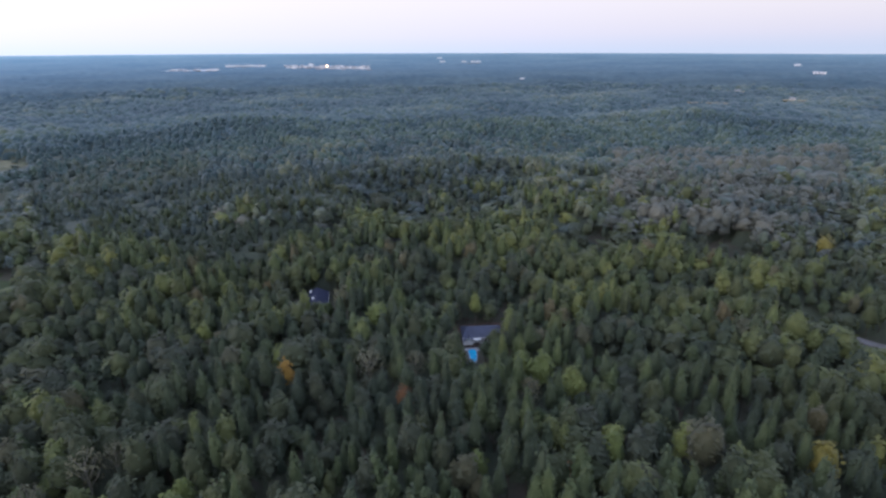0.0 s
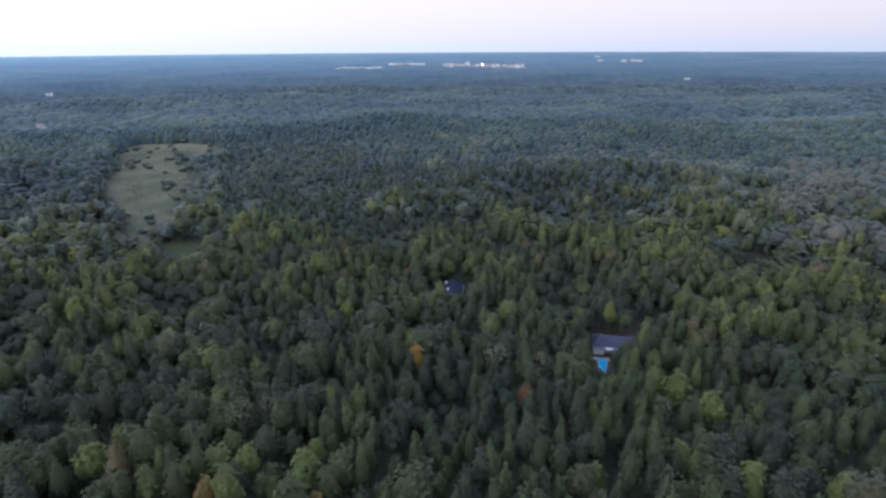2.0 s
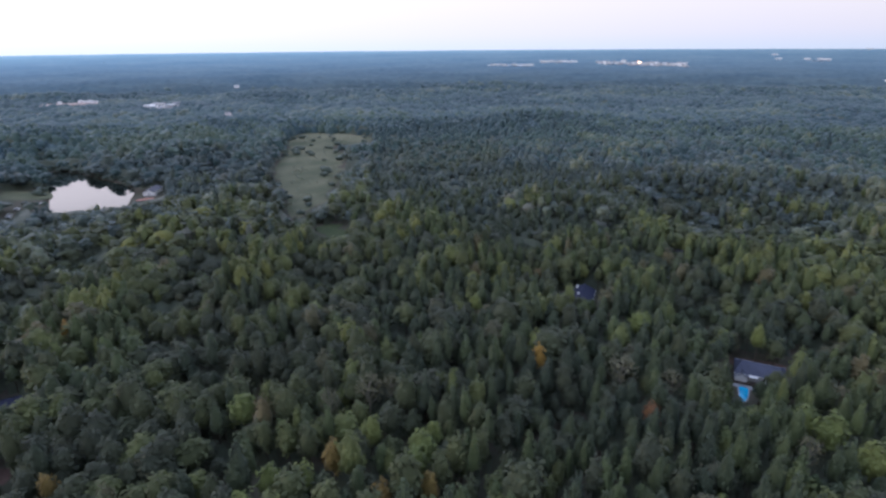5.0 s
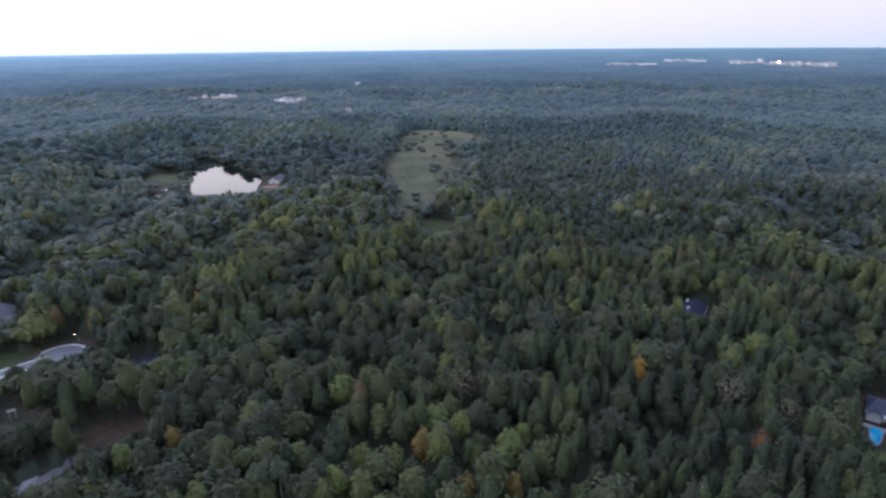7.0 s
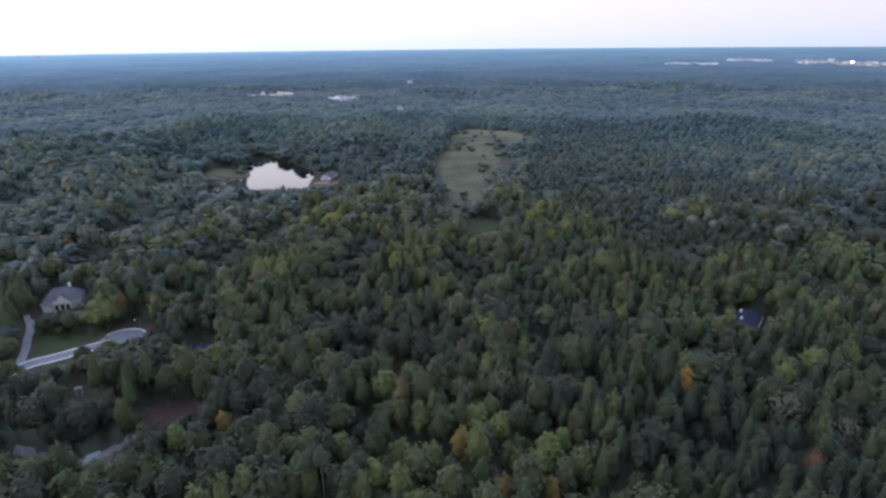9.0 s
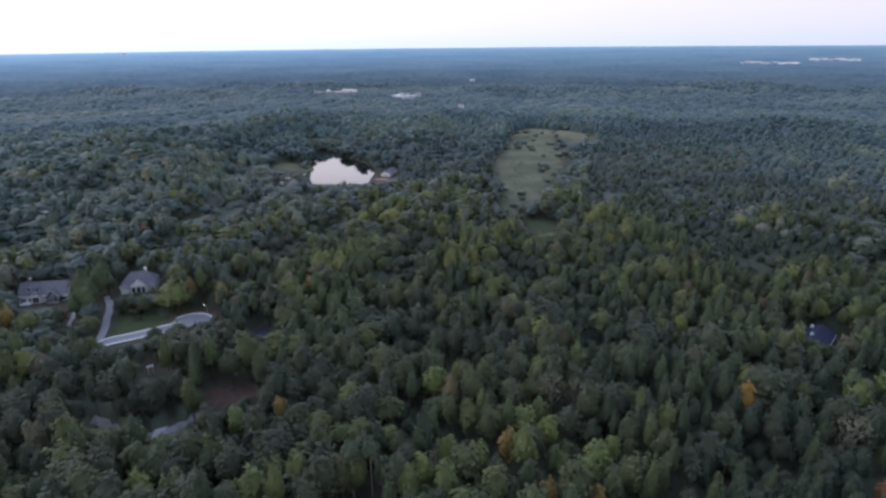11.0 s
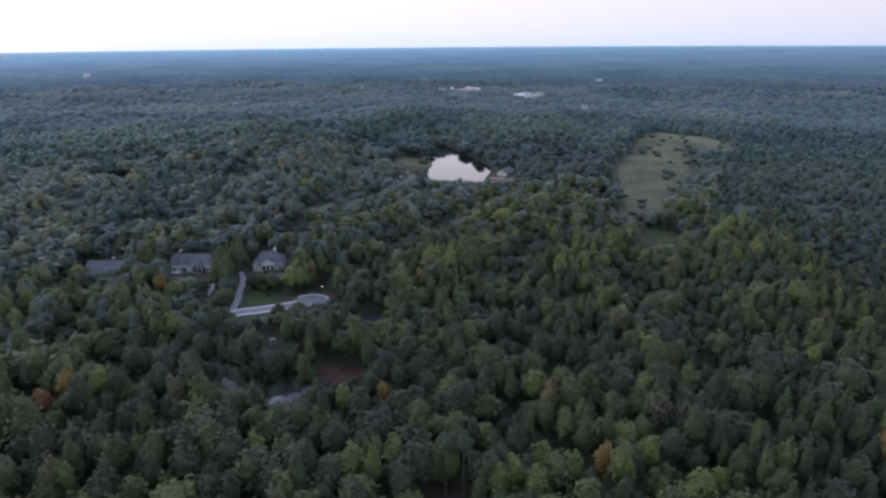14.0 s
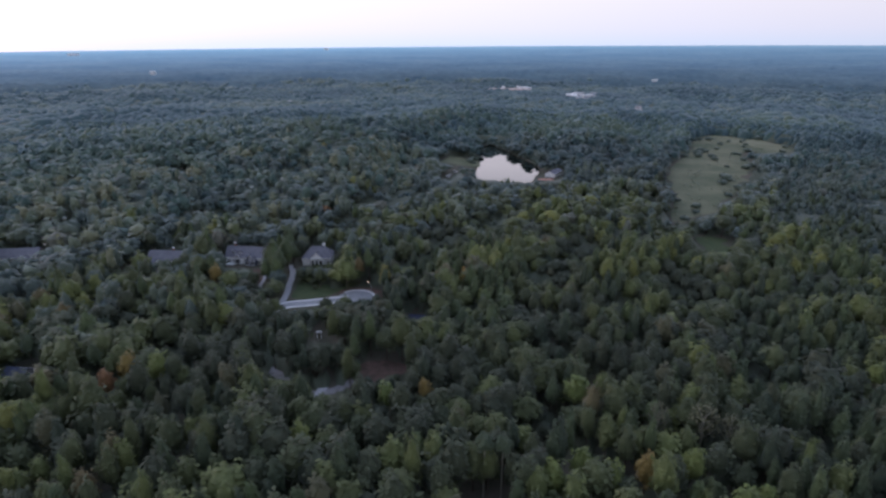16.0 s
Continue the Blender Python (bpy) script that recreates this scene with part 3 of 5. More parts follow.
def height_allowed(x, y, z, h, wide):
    """How tall a tree of height h may grow without hiding open ground from the camera (0: none grows here)."""
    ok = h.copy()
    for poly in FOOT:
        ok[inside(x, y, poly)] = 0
    r = np.hypot(x - VIEWPOINT[0], y - VIEWPOINT[1])
    nx, ny = -(y - VIEWPOINT[1]) / r, (x - VIEWPOINT[0]) / r
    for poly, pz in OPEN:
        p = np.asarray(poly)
        pr = np.hypot(*(p - np.array(VIEWPOINT[:2])).T)
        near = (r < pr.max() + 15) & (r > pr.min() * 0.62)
        ca, sa = p.mean(0) - np.array(VIEWPOINT[:2])
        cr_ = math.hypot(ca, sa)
        off = np.abs((x - VIEWPOINT[0]) * sa / cr_ - (y - VIEWPOINT[1]) * ca / cr_)
        near &= off < (np.abs((p[:, 0] - VIEWPOINT[0]) * sa / cr_ - (p[:, 1] - VIEWPOINT[1]) * ca / cr_).max() + 14)
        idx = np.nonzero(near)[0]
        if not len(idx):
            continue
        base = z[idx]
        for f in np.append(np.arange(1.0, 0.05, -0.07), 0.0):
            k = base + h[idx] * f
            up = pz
            t = (VIEWPOINT[2] - np.minimum(up, k)) / (VIEWPOINT[2] - k)
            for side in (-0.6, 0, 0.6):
                gx = VIEWPOINT[0] + (x[idx] + nx[idx] * wide[idx] * side * (1 if f < 0.9 else 0.3) - VIEWPOINT[0]) * t
                gy = VIEWPOINT[1] + (y[idx] + ny[idx] * wide[idx] * side * (1 if f < 0.9 else 0.3) - VIEWPOINT[1]) * t
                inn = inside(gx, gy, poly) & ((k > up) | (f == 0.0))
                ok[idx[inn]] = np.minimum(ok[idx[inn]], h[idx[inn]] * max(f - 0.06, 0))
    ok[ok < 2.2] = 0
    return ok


ICO_T = (1 + 5 ** 0.5) / 2
ICO_V = np.array([(-1, ICO_T, 0), (1, ICO_T, 0), (-1, -ICO_T, 0), (1, -ICO_T, 0), (0, -1, ICO_T), (0, 1, ICO_T), (0, -1, -ICO_T), (0, 1, -ICO_T), (ICO_T, 0, -1), (ICO_T, 0, 1), (-ICO_T, 0, -1), (-ICO_T, 0, 1)]) / 1.902
ICO_F = np.array([(0, 11, 5), (0, 5, 1), (0, 1, 7), (0, 7, 10), (0, 10, 11), (1, 5, 9), (5, 11, 4), (11, 10, 2), (10, 7, 6), (7, 1, 8), (3, 9, 4), (3, 4, 2), (3, 2, 6), (3, 6, 8), (3, 8, 9), (4, 9, 5), (2, 4, 11), (6, 2, 10), (8, 6, 7), (9, 8, 1)])


def unit(v):
    return v / np.maximum(np.linalg.norm(v, axis=-1, keepdims=True), 1e-9)


def leaf_sprays(centre, r, n, size, rng, flat=1.0):
    """Loose leaf sprays over a lobe: kites that face outward, each a little askew."""
    d = unit(rng.normal(size=(n, 3)) + np.array([0, 0, 0.35]))
    p = centre + d * r * rng.uniform(0.88, 1.14, (n, 1)) * np.array([1, 1, flat])
    nrm = unit(d + 0.38 * rng.normal(size=(n, 3)))
    a = unit(np.cross(nrm, rng.normal(size=(n, 3))))
    b2 = np.cross(nrm, a)
    s = size * rng.uniform(0.6, 1.35, (n, 1))
    v = np.stack([p - a * s, p - b2 * s * 0.62 - nrm * s * 0.25, p + a * s * 1.1, p + b2 * s * 0.62 - nrm * s * 0.25], 1).reshape(-1, 3)
    i = np.arange(n)[:, None] * 4
    return v, np.concatenate([i + [0, 1, 2], i + [0, 2, 3]])


def finer(v, f):
    """Each triangle in four."""
    v, out, seen = list(map(tuple, v)), [], {}

    def mid(a, b2):
        k = (min(a, b2), max(a, b2))
        if k not in seen:
            seen[k] = len(v)
            v.append(tuple(unit((np.array(v[a]) + np.array(v[b2])) / 2)))
        return seen[k]
    for a, b2, c in f:
        x, y, z = mid(a, b2), mid(b2, c), mid(c, a)
        out += [(a, x, z), (x, b2, y), (z, y, c), (x, y, z)]
    return np.array(v), np.array(out)


BALL_V, BALL_F = finer(unit(ICO_V), ICO_F)


def crown(rng, sort, h, R, lobes, sprays, size, body=1):
    """A dim inner mass with boughs round it, each bough a loose clump of leaf sprays."""
    low = h * (0.15 if sort == "broad" else 0.20)
    half = (h - low) / 2
    mid = np.array([0, 0, low + half])
    la = np.arange(lobes) * 2.4 + rng.uniform(0, 0.9, lobes)
    lz = np.clip(-0.5 + 1.5 * ((np.arange(lobes) + 0.5) / lobes) + rng.normal(0, 0.1, lobes), -0.6, 0.97)
    lq = np.sqrt(1 - lz ** 2)
    ldir = np.stack([lq * np.cos(la), lq * np.sin(la), lz], 1)
    reach = rng.uniform(0.72, 1.12, lobes)

    def surface(d):
        u = d[:, 2]
        k = 1.0 - 0.12 * u if sort == "broad" else 0.98 - 0.34 * u - 0.12 * np.maximum(-u - 0.3, 0)
        return d * np.stack([R * k, R * k, np.full(len(u), half)], 1)
    bv, bf = (BALL_V, BALL_F) if body else (ICO_V, ICO_F)
    bd = unit(bv)
    bulge = (np.exp(8.0 * (bd @ ldir.T - 1)) * reach).max(1)
    shell = surface(bd) * (0.52 + 0.34 * bulge)[:, None] * rng.uniform(0.9, 1.05, (len(bv), 1)) + mid
    # each spray belongs to a bough and fans out from it
    which = rng.integers(0, lobes, sprays)
    fan = (0.30 if sort == "broad" else 0.24) + 0.5 / lobes
    d = unit(ldir[which] + fan * rng.normal(size=(sprays, 3)))
    close = np.sum(d * ldir[which], 1, keepdims=True)
    p = surface(d) * (reach[which, None] * (0.62 + 0.38 * close ** 6)) * rng.uniform(0.84, 1.08, (sprays, 1)) + mid
    p[:, 2] = np.minimum(p[:, 2], h * 1.03)
    nrm = unit(d + np.array([0, 0, 0.55]) + 0.50 * rng.normal(size=(sprays, 3)))
    a = unit(rng.normal(size=(sprays, 3)) * 0.6 + np.array([0, 0, 0.5]) + 0.6 * d)
    a = unit(a - nrm * np.sum(a * nrm, 1, keepdims=True))
    b2 = np.cross(nrm, a)
    s = size * rng.uniform(0.5, 1.45, (sprays, 1))
    kite = np.stack([p - a * s, p - b2 * s * 0.62 - nrm * s * 0.2, p + a * s * 1.15, p + b2 * s * 0.62 - nrm * s * 0.2], 1).reshape(-1, 3)
    i = np.arange(sprays)[:, None] * 4 + len(bv)
    return np.concatenate([shell, kite]), np.concatenate([bf, i + [0, 1, 2], i + [0, 2, 3]])


def dome(rng, sides, rings, h, R, low, sharp=1.0):
    """A single uneven crown, for trees far off."""
    V, F = [], []
    for k in range(rings):
        e = (k / rings) ** 0.9 * 1.45
        for s in range(sides):
            a = 6.2832 * (s + 0.5 * (k % 2)) / sides + rng.uniform(-0.2, 0.2)
            j = rng.uniform(0.74, 1.2)
            V.append((R * math.cos(e) ** sharp * j * math.cos(a), R * math.cos(e) ** sharp * j * math.sin(a), low + (h - low) * (0.28 * (k > 0) + 0.72 * math.sin(e)) * (rng.uniform(0.86, 1.08) if k else 1)))
    V.append((rng.normal() * 0.3, rng.normal() * 0.3, h))
    for k in range(rings - 1):
        for s in range(sides):
            a, b2 = k * sides + s, k * sides + (s + 1) % sides
            F += [(a, b2, a + sides), (b2, b2 + sides, a + sides)]
    t = (rings - 1) * sides
    F += [(t + s, t + (s + 1) % sides, len(V) - 1) for s in range(sides)]
    return np.array(V), np.array(F)


def stem(h, r):
    V = [(r * k * math.cos(a), r * k * math.sin(a), z) for k, z in ((1, -2.0), (0.55, h)) for a in (0, 2.09, 4.19)]
    return np.array(V), np.array([(0, 1, 4), (0, 4, 3), (1, 2, 5), (1, 5, 4), (2, 0, 3), (2, 3, 5)])


H0 = 17.0      # prototypes are this tall, and 4 m in crown radius
PROTO = {}
BARE = {}
for s in range(7):
    rng = np.random.default_rng(50 + s)
    PROTO["broad", 0, s] = crown(rng, "broad", H0, 4.2, 15, 320, 0.56, 1)
    BARE[s] = leaf_sprays(np.array([0, 0, 11.5]), 3.6, 190, 0.42, rng, 1.5)
    PROTO["broad", 1, s] = crown(rng, "broad", H0, 4.2, 11, 120, 0.80, 1)
    PROTO["broad", 2, s] = crown(rng, "broad", H0, 4.3, 8, 32, 1.2, 0)
    PROTO["broad", 3, s] = dome(rng, 6, 3, H0, 5.2, 0.4)
    PROTO["broad", 4, s] = dome(rng, 5, 2, H0, 5.8, 0.4)
    PROTO["pine", 0, s] = crown(rng, "pine", H0, 3.6, 18, 300, 0.50, 1)
    PROTO["pine", 1, s] = crown(rng, "pine", H0, 3.5, 12, 110, 0.70, 1)
    PROTO["pine", 2, s] = crown(rng, "pine", H0, 3.5, 8, 30, 1.0, 0)
    PROTO["pine", 3, s] = dome(rng, 5, 3, H0, 4.5, 0.4, 0.9)
    PROTO["pine", 4, s] = dome(rng, 5, 2, H0, 5.2, 0.4, 1.0)


class Pile:
    """Trees of one kind joined into one mesh."""

    def __init__(self):
        self.V, self.F, self.M, self.T, self.n = [], [], [], [], 0

    def add(self, shape, pos, wide, tall, turn, tint, slot):
        v, f = shape
        c, s = np.cos(turn)[:, None], np.sin(turn)[:, None]
        X = (v[None, :, 0] * c - v[None, :, 1] * s) * wide[:, None] + pos[:, None, 0]
        Y = (v[None, :, 0] * s + v[None, :, 1] * c) * wide[:, None] + pos[:, None, 1]
        Z = v[None, :, 2] * tall[:, None] + pos[:, None, 2]
        m, k = X.shape
        self.V.append(np.stack([X, Y, Z], -1).reshape(-1, 3).astype(np.float32))
        self.F.append((f[None] + (np.arange(m) * k)[:, None, None] + self.n).reshape(-1, 3).astype(np.int32))
        self.M.append(np.full(m * len(f), slot, np.int32))
        self.T.append(np.repeat(tint, k).astype(np.float32))
        self.n += m * k

    def build(self, name, mats, label, category="woods"):
        V, F, M, T = (np.concatenate(q) for q in (self.V, self.F, self.M, self.T))
        me = bpy.data.meshes.new(name)
        me.vertices.add(len(V))
        me.vertices.foreach_set("co", V.ravel())
        me.loops.add(F.size)
        me.loops.foreach_set("vertex_index", F.ravel())
        me.polygons.add(len(F))
        me.polygons.foreach_set("loop_start", np.arange(0, F.size, 3, dtype=np.int32))
        me.polygons.foreach_set("use_smooth", np.ones(len(F), bool))
        for q in mats:
            me.materials.append(q)
        me.polygons.foreach_set("material_index", M)
        me.attributes.new("tint", "FLOAT", "POINT").data.foreach_set("value", T)
        me.update()
        return tagged(new(name, me), label, category, kind="stuff")


def scatter(r0, r1, az0, az1, gap, seed):
    rng = np.random.default_rng(seed)
    n = int(r1 / (gap * 0.9)) + 2
    gx, gy = np.meshgrid(np.arange(-n, n + 1), np.arange(-n, n + 1))
    gx = gx + 0.5 * (gy % 2)
    x = (gx + rng.uniform(-0.42, 0.42, gx.shape)).ravel() * gap
    y = (gy * 0.9 + rng.uniform(-0.42, 0.42, gy.shape)).ravel() * gap
    r, az = np.hypot(x, y), np.degrees(np.arctan2(-x, y))
    az = np.where(az < -120, az + 360, az)
    k = (r >= r0) & (r < r1) & (az >= az0) & (az < az1)
    return x[k], y[k], r[k], az[k]


# trees that stand out by their colour: hue, shape, place, crown width and height
STAND_OUT = [
    ("orange", 0, -58, 172, 0.86, 20.5), ("rust", 0, -15, 164, 0.8, 14), ("lime", 0, -101, 206, 1.1, 18), ("lime", 0, -31, 223, 1.5, 19), ("lime", 1, 13, 232, 0.72, 19),
    ("lime", 0, 34, 178, 1.5, 18), ("lime", 0, 27, 181, 1.2, 17), ("lime", 1, 44, 168, 1.2, 18), ("beige", 0, -101, 125, 1.2, 19), ("beige", 0, -108, 113, 1.0, 18), ("beige", 0, -96, 131, 0.9, 17), ("beige", 0, 28, 162, 1.0, 17), ("lime", 0, -88, 109, 1.0, 18), ("lime", 0, -71, 111, 1.3, 18), ("ochre", 1, -91, 95, 0.9, 18),
    ("ochre", 0, -70, 90, 0.8, 16), ("ochre", 1, -61, 99, 0.8, 17), ("beige", 0, -29, 180, 1.5, 18), ("beige", 0, -12, 182, 1.2, 16), ("lime", 0, -132, 98, 1.4, 18), ("lime", 0, -64, 188, 1.1, 17),
    ("lime", 0, -100, 79, 1.0, 18), ("lime", 0, -92, 84, 0.9, 17), ("lime", 0, -98, 68, 1.1, 18), ("lime", 0, -69, 105, 1.1, 18), ("lime", 0, -153, 34, 1.0, 17), ("ochre", 0, -152, 48, 0.7, 16), ("lime", 0, -140, 3, 1.0, 18), ("yellow", 1, -258, 61, 0.8, 18), ("lime", 1, 48, 134, 1.0, 18), ("lime", 1, 8, 128, 0.8, 17), ("rust", 1, 34, 127, 0.6, 12), ("lime", 1, -71, 118, 0.8, 17), ("orange", 1, -240, 99, 0.8, 17), ("ochre", 0, -205, -53, 1.1, 18), ("rust", 0, -198, -60, 0.9, 16), ("lime", 0, -201, -43, 1.2, 18),
    ("ochre", 0, -294, -24, 1.0, 17), ("rust", 0, -391, 51, 1.1, 17), ("yellow", 0, -603, -16, 1.2, 17), ("yellow", 0, -561, 78, 1.0, 17), ("rust", 0, -206, 55, 0.7, 13),
    ("yellow", 0, 106, 129, 1.3, 18), ("yellow", 0, 221, 307, 1.5, 18), ("lime", 0, 70, 136, 1.2, 18), ("lime", 0, 50, 139, 1.1, 17)]
# stands of lighter and darker growth, with lit knolls, shaded hollows and haze put into tint: place, reach, shade
STANDS_AND_SHADE = [(-120, -12, 40, -0.25), (-150, -45, 32, -0.2), (-290, -65, 45, 0.2), (-150, 8, 38, -0.22), (-128, 45, 26, -0.12), (-225, 0, 35, -0.25), (-215, 55, 28, -0.22), (-170, -65, 45, 0.20), (-90, 85, 28, 0.16), (-108, 428, 36, 0.30), (105, 450, 40, 0.22), (-20, 548, 40, 0.15), (78, 552, 34, 0.12), (-47, 464, 22, -0.3), (-62, 632, 24, -0.3), (58, 500, 16, -0.3),
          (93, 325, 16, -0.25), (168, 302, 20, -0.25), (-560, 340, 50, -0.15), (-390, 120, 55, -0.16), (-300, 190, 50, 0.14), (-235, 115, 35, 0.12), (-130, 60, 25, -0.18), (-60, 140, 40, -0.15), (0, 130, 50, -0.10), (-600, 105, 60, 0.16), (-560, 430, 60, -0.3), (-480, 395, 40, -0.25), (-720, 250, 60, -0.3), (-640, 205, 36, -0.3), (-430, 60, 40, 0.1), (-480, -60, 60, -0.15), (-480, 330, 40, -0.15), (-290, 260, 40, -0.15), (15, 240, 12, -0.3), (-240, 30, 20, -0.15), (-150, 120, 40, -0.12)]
# hollows where the growth is low, with shade painted on the taller trees behind: place and reach
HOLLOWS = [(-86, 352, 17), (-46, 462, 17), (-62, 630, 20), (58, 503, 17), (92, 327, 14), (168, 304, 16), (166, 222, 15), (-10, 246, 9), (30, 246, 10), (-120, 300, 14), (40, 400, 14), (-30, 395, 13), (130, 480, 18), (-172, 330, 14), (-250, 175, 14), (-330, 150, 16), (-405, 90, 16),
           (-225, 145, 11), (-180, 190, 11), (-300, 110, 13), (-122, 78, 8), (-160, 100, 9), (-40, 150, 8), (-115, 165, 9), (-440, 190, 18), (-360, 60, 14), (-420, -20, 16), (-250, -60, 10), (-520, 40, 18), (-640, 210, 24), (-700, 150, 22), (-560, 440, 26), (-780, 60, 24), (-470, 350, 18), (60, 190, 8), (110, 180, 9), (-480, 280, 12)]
AZ0, AZ1 = -50, 122
piles = {"broad": Pile(), "pine": Pile(), "faded": Pile(), "turning": Pile(), "middle": Pile(), "farther": Pile(), "far": Pile()}
solo_trees = []
SOLO = 300
tiers = [(95, 205, AZ0, AZ1, 6.1, 0), (205, 340, AZ0, AZ1, 6.4, 1), (340, 560, AZ0, AZ1, 7.2, 2), (560, 780, AZ0, 24, 8.8, 3), (560, 860, 24, AZ1, 8.6, 2), (700, 980, 24, AZ1, 8.8, 3), (780, 980, AZ0, 24, 8.8, 3), (980, 2000, AZ0, AZ1, 13.4, 4),
         (0, 95, AZ0, AZ1, 7.5, 2), (0, 560, AZ1, 240, 12.0, 4), (0, 560, -120, AZ0, 12.0, 4)]
for ti, (r0, r1, a0, a1, gap, lod) in enumerate(tiers):
    x, y, r, az = scatter(r0, r1, a0, a1, gap, 100 + ti)
    rng = np.random.default_rng(200 + ti)
    big, mid = bumps(x, y, 420, 1), bumps(x, y, 90, 2)
    u = rng.uniform(size=len(x))
    p_pine = np.where(az < -12, np.where(r < 240, 0.5, 0.22), np.where(az < 14, np.where(r < 255, 0.78, 0.48), np.where(az < 36, 0.45, 0.14))) + 0.18 * mid
    stand = (az > 13 + 4 * mid) & (az < 38 + 2 * mid) & (r > 390 + 50 * mid) & (r < 900 + 90 * mid)
    p_pine = np.where(stand, 0.96, p_pine)
    p_pine = np.where((az > 62) & (az < 80) & (r > 225) & (r < 320), 0.55, p_pine)
    p_fade = np.where((az < -17) & (az > -36) & (r > 360) & (r < 720), 0.62 + 0.4 * mid, np.where((r > 340) & (r < 560), 0.01, 0.0))
    sort = np.where(u < p_fade, 2, np.where(rng.uniform(size=len(x)) < p_pine, 1, 0))
    far_off = np.clip((r - 300) / 500, 0, 1)
    sort = np.where((r < 330) & (u > 0.962 - 0.03 * np.clip(mid, 0, 1)), 3, sort)
    tint = np.clip(0.36 + (0.20 + 0.12 * far_off) * big + (0.17 + 0.09 * far_off) * mid + 0.12 * bumps(x, y, 45, 5) + rng.normal(0, 1, len(x)) * (0.19 - 0.10 * far_off), 0, 1)
    tint = np.where(rng.uniform(size=len(x)) < 0.12 - 0.09 * far_off, np.clip(tint + 0.42, 0, 1), tint)
    tint = np.where(stand, tint * 0.4, tint)
    lx, ly = np.mean(LAKE, 0)
    mx, my = np.mean(MEADOW, 0)
    # darker tint round the pond and the meadow
    near_clearing = inside(lx + (x - lx) / 1.9, ly + (y - ly) / 2.4, LAKE) | inside(mx + (x - mx) / 1.35, my + (y - my) / 1.35, MEADOW)
    tint = np.where(near_clearing, tint * 0.7, tint)
    # brightness put into the tint by distance, bearing and tier
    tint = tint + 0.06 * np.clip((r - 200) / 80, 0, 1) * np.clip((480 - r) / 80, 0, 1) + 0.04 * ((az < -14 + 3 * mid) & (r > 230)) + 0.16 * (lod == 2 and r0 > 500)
    tall = np.where(sort == 1, rng.normal(19.5, 2.8, len(x)), rng.normal(17.0, 3.2, len(x))) * (1 + 0.10 * mid)
    tall = np.where(stand, rng.normal(15.5, 1.3, len(x)), tall)
    wide = np.where(sort == 1, rng.normal(1.0, 0.13, len(x)), np.clip(rng.normal(1.12, 0.26, len(x)), 0.7, 1.8))
    if lod < 3:
        wide = np.where(sort == 1, wide * (0.90 if lod < 1 else 1.0), wide * (1.14 if lod < 2 else 1.28))
    wide = np.where(stand, wide * 0.9, wide * (1 + 0.16 * bumps(x, y, 130, 12))) * gap / (6.8 if lod < 2 or r0 < 500 else 6.0 if lod == 2 else 6.4)
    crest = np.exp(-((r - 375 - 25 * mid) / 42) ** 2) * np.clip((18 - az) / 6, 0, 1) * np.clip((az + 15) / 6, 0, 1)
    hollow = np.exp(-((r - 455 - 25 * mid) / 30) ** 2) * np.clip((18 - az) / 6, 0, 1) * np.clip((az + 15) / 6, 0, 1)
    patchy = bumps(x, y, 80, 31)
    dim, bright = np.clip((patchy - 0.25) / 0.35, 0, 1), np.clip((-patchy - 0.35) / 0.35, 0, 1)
    # bright crest and shaded hollows and patches put into the leaf tint
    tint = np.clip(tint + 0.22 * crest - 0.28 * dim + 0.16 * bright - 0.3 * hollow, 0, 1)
    # brighter air on the sunset side put into the tint of far trees
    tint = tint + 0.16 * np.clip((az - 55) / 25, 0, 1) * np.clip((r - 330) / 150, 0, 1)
    for sx, sy, reach, more in STANDS_AND_SHADE:
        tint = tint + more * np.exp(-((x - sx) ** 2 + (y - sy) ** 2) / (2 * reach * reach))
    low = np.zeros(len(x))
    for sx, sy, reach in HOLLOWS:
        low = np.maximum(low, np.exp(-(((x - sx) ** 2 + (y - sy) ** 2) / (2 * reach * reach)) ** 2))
        # darker tint behind the hollow stands for the trees' shaded sides
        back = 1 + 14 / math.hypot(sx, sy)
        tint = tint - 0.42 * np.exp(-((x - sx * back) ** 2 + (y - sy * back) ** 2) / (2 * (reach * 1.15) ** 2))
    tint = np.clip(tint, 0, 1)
    tall = tall * (1 - 0.55 * low)
    tall = tall - 3.5 * dim * (r > 200) + 1.8 * bright
    tall = tall + 1.5 * crest - 2.0 * hollow
    if lod > 2:
        tall = tall * 0.45 + tall.mean() * 0.55
    z = rise(r) + relief(x, y)
    tall = np.clip(tall * (1 + 0.12 * np.clip((r - 420) / 300, 0, 1) * bumps(x, y, 230, 9)), 7, 25)
    for d in (0.02, 0.05, 0.08):
        tall[inside(x / (1 + d), y / (1 + d), LAKE)] *= 0.93
    for d in (1.06, 1.14):
        tall[inside(mx + (x - mx) / d, my + (y - my) / d, MEADOW)] *= 0.86
    shore = inside(lx + (x - lx) / 1.3, ly + (y - ly) / 1.5, LAKE)
    tall = np.where(shore, tall * rng.uniform(0.32, 1.0, len(x)), tall)
    for d in (14, 30):
        tall[inside(x - d * 0.6, y + d * 0.8, MEADOW) | inside(x + d * 0.6, y - d * 0.8, MEADOW)] *= 0.88
    full = tall.copy()
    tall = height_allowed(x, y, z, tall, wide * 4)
    if lod == 2:
        tall = np.where(tall < full - 0.5, tall * rng.uniform(0.88, 1.07, len(x)), tall)
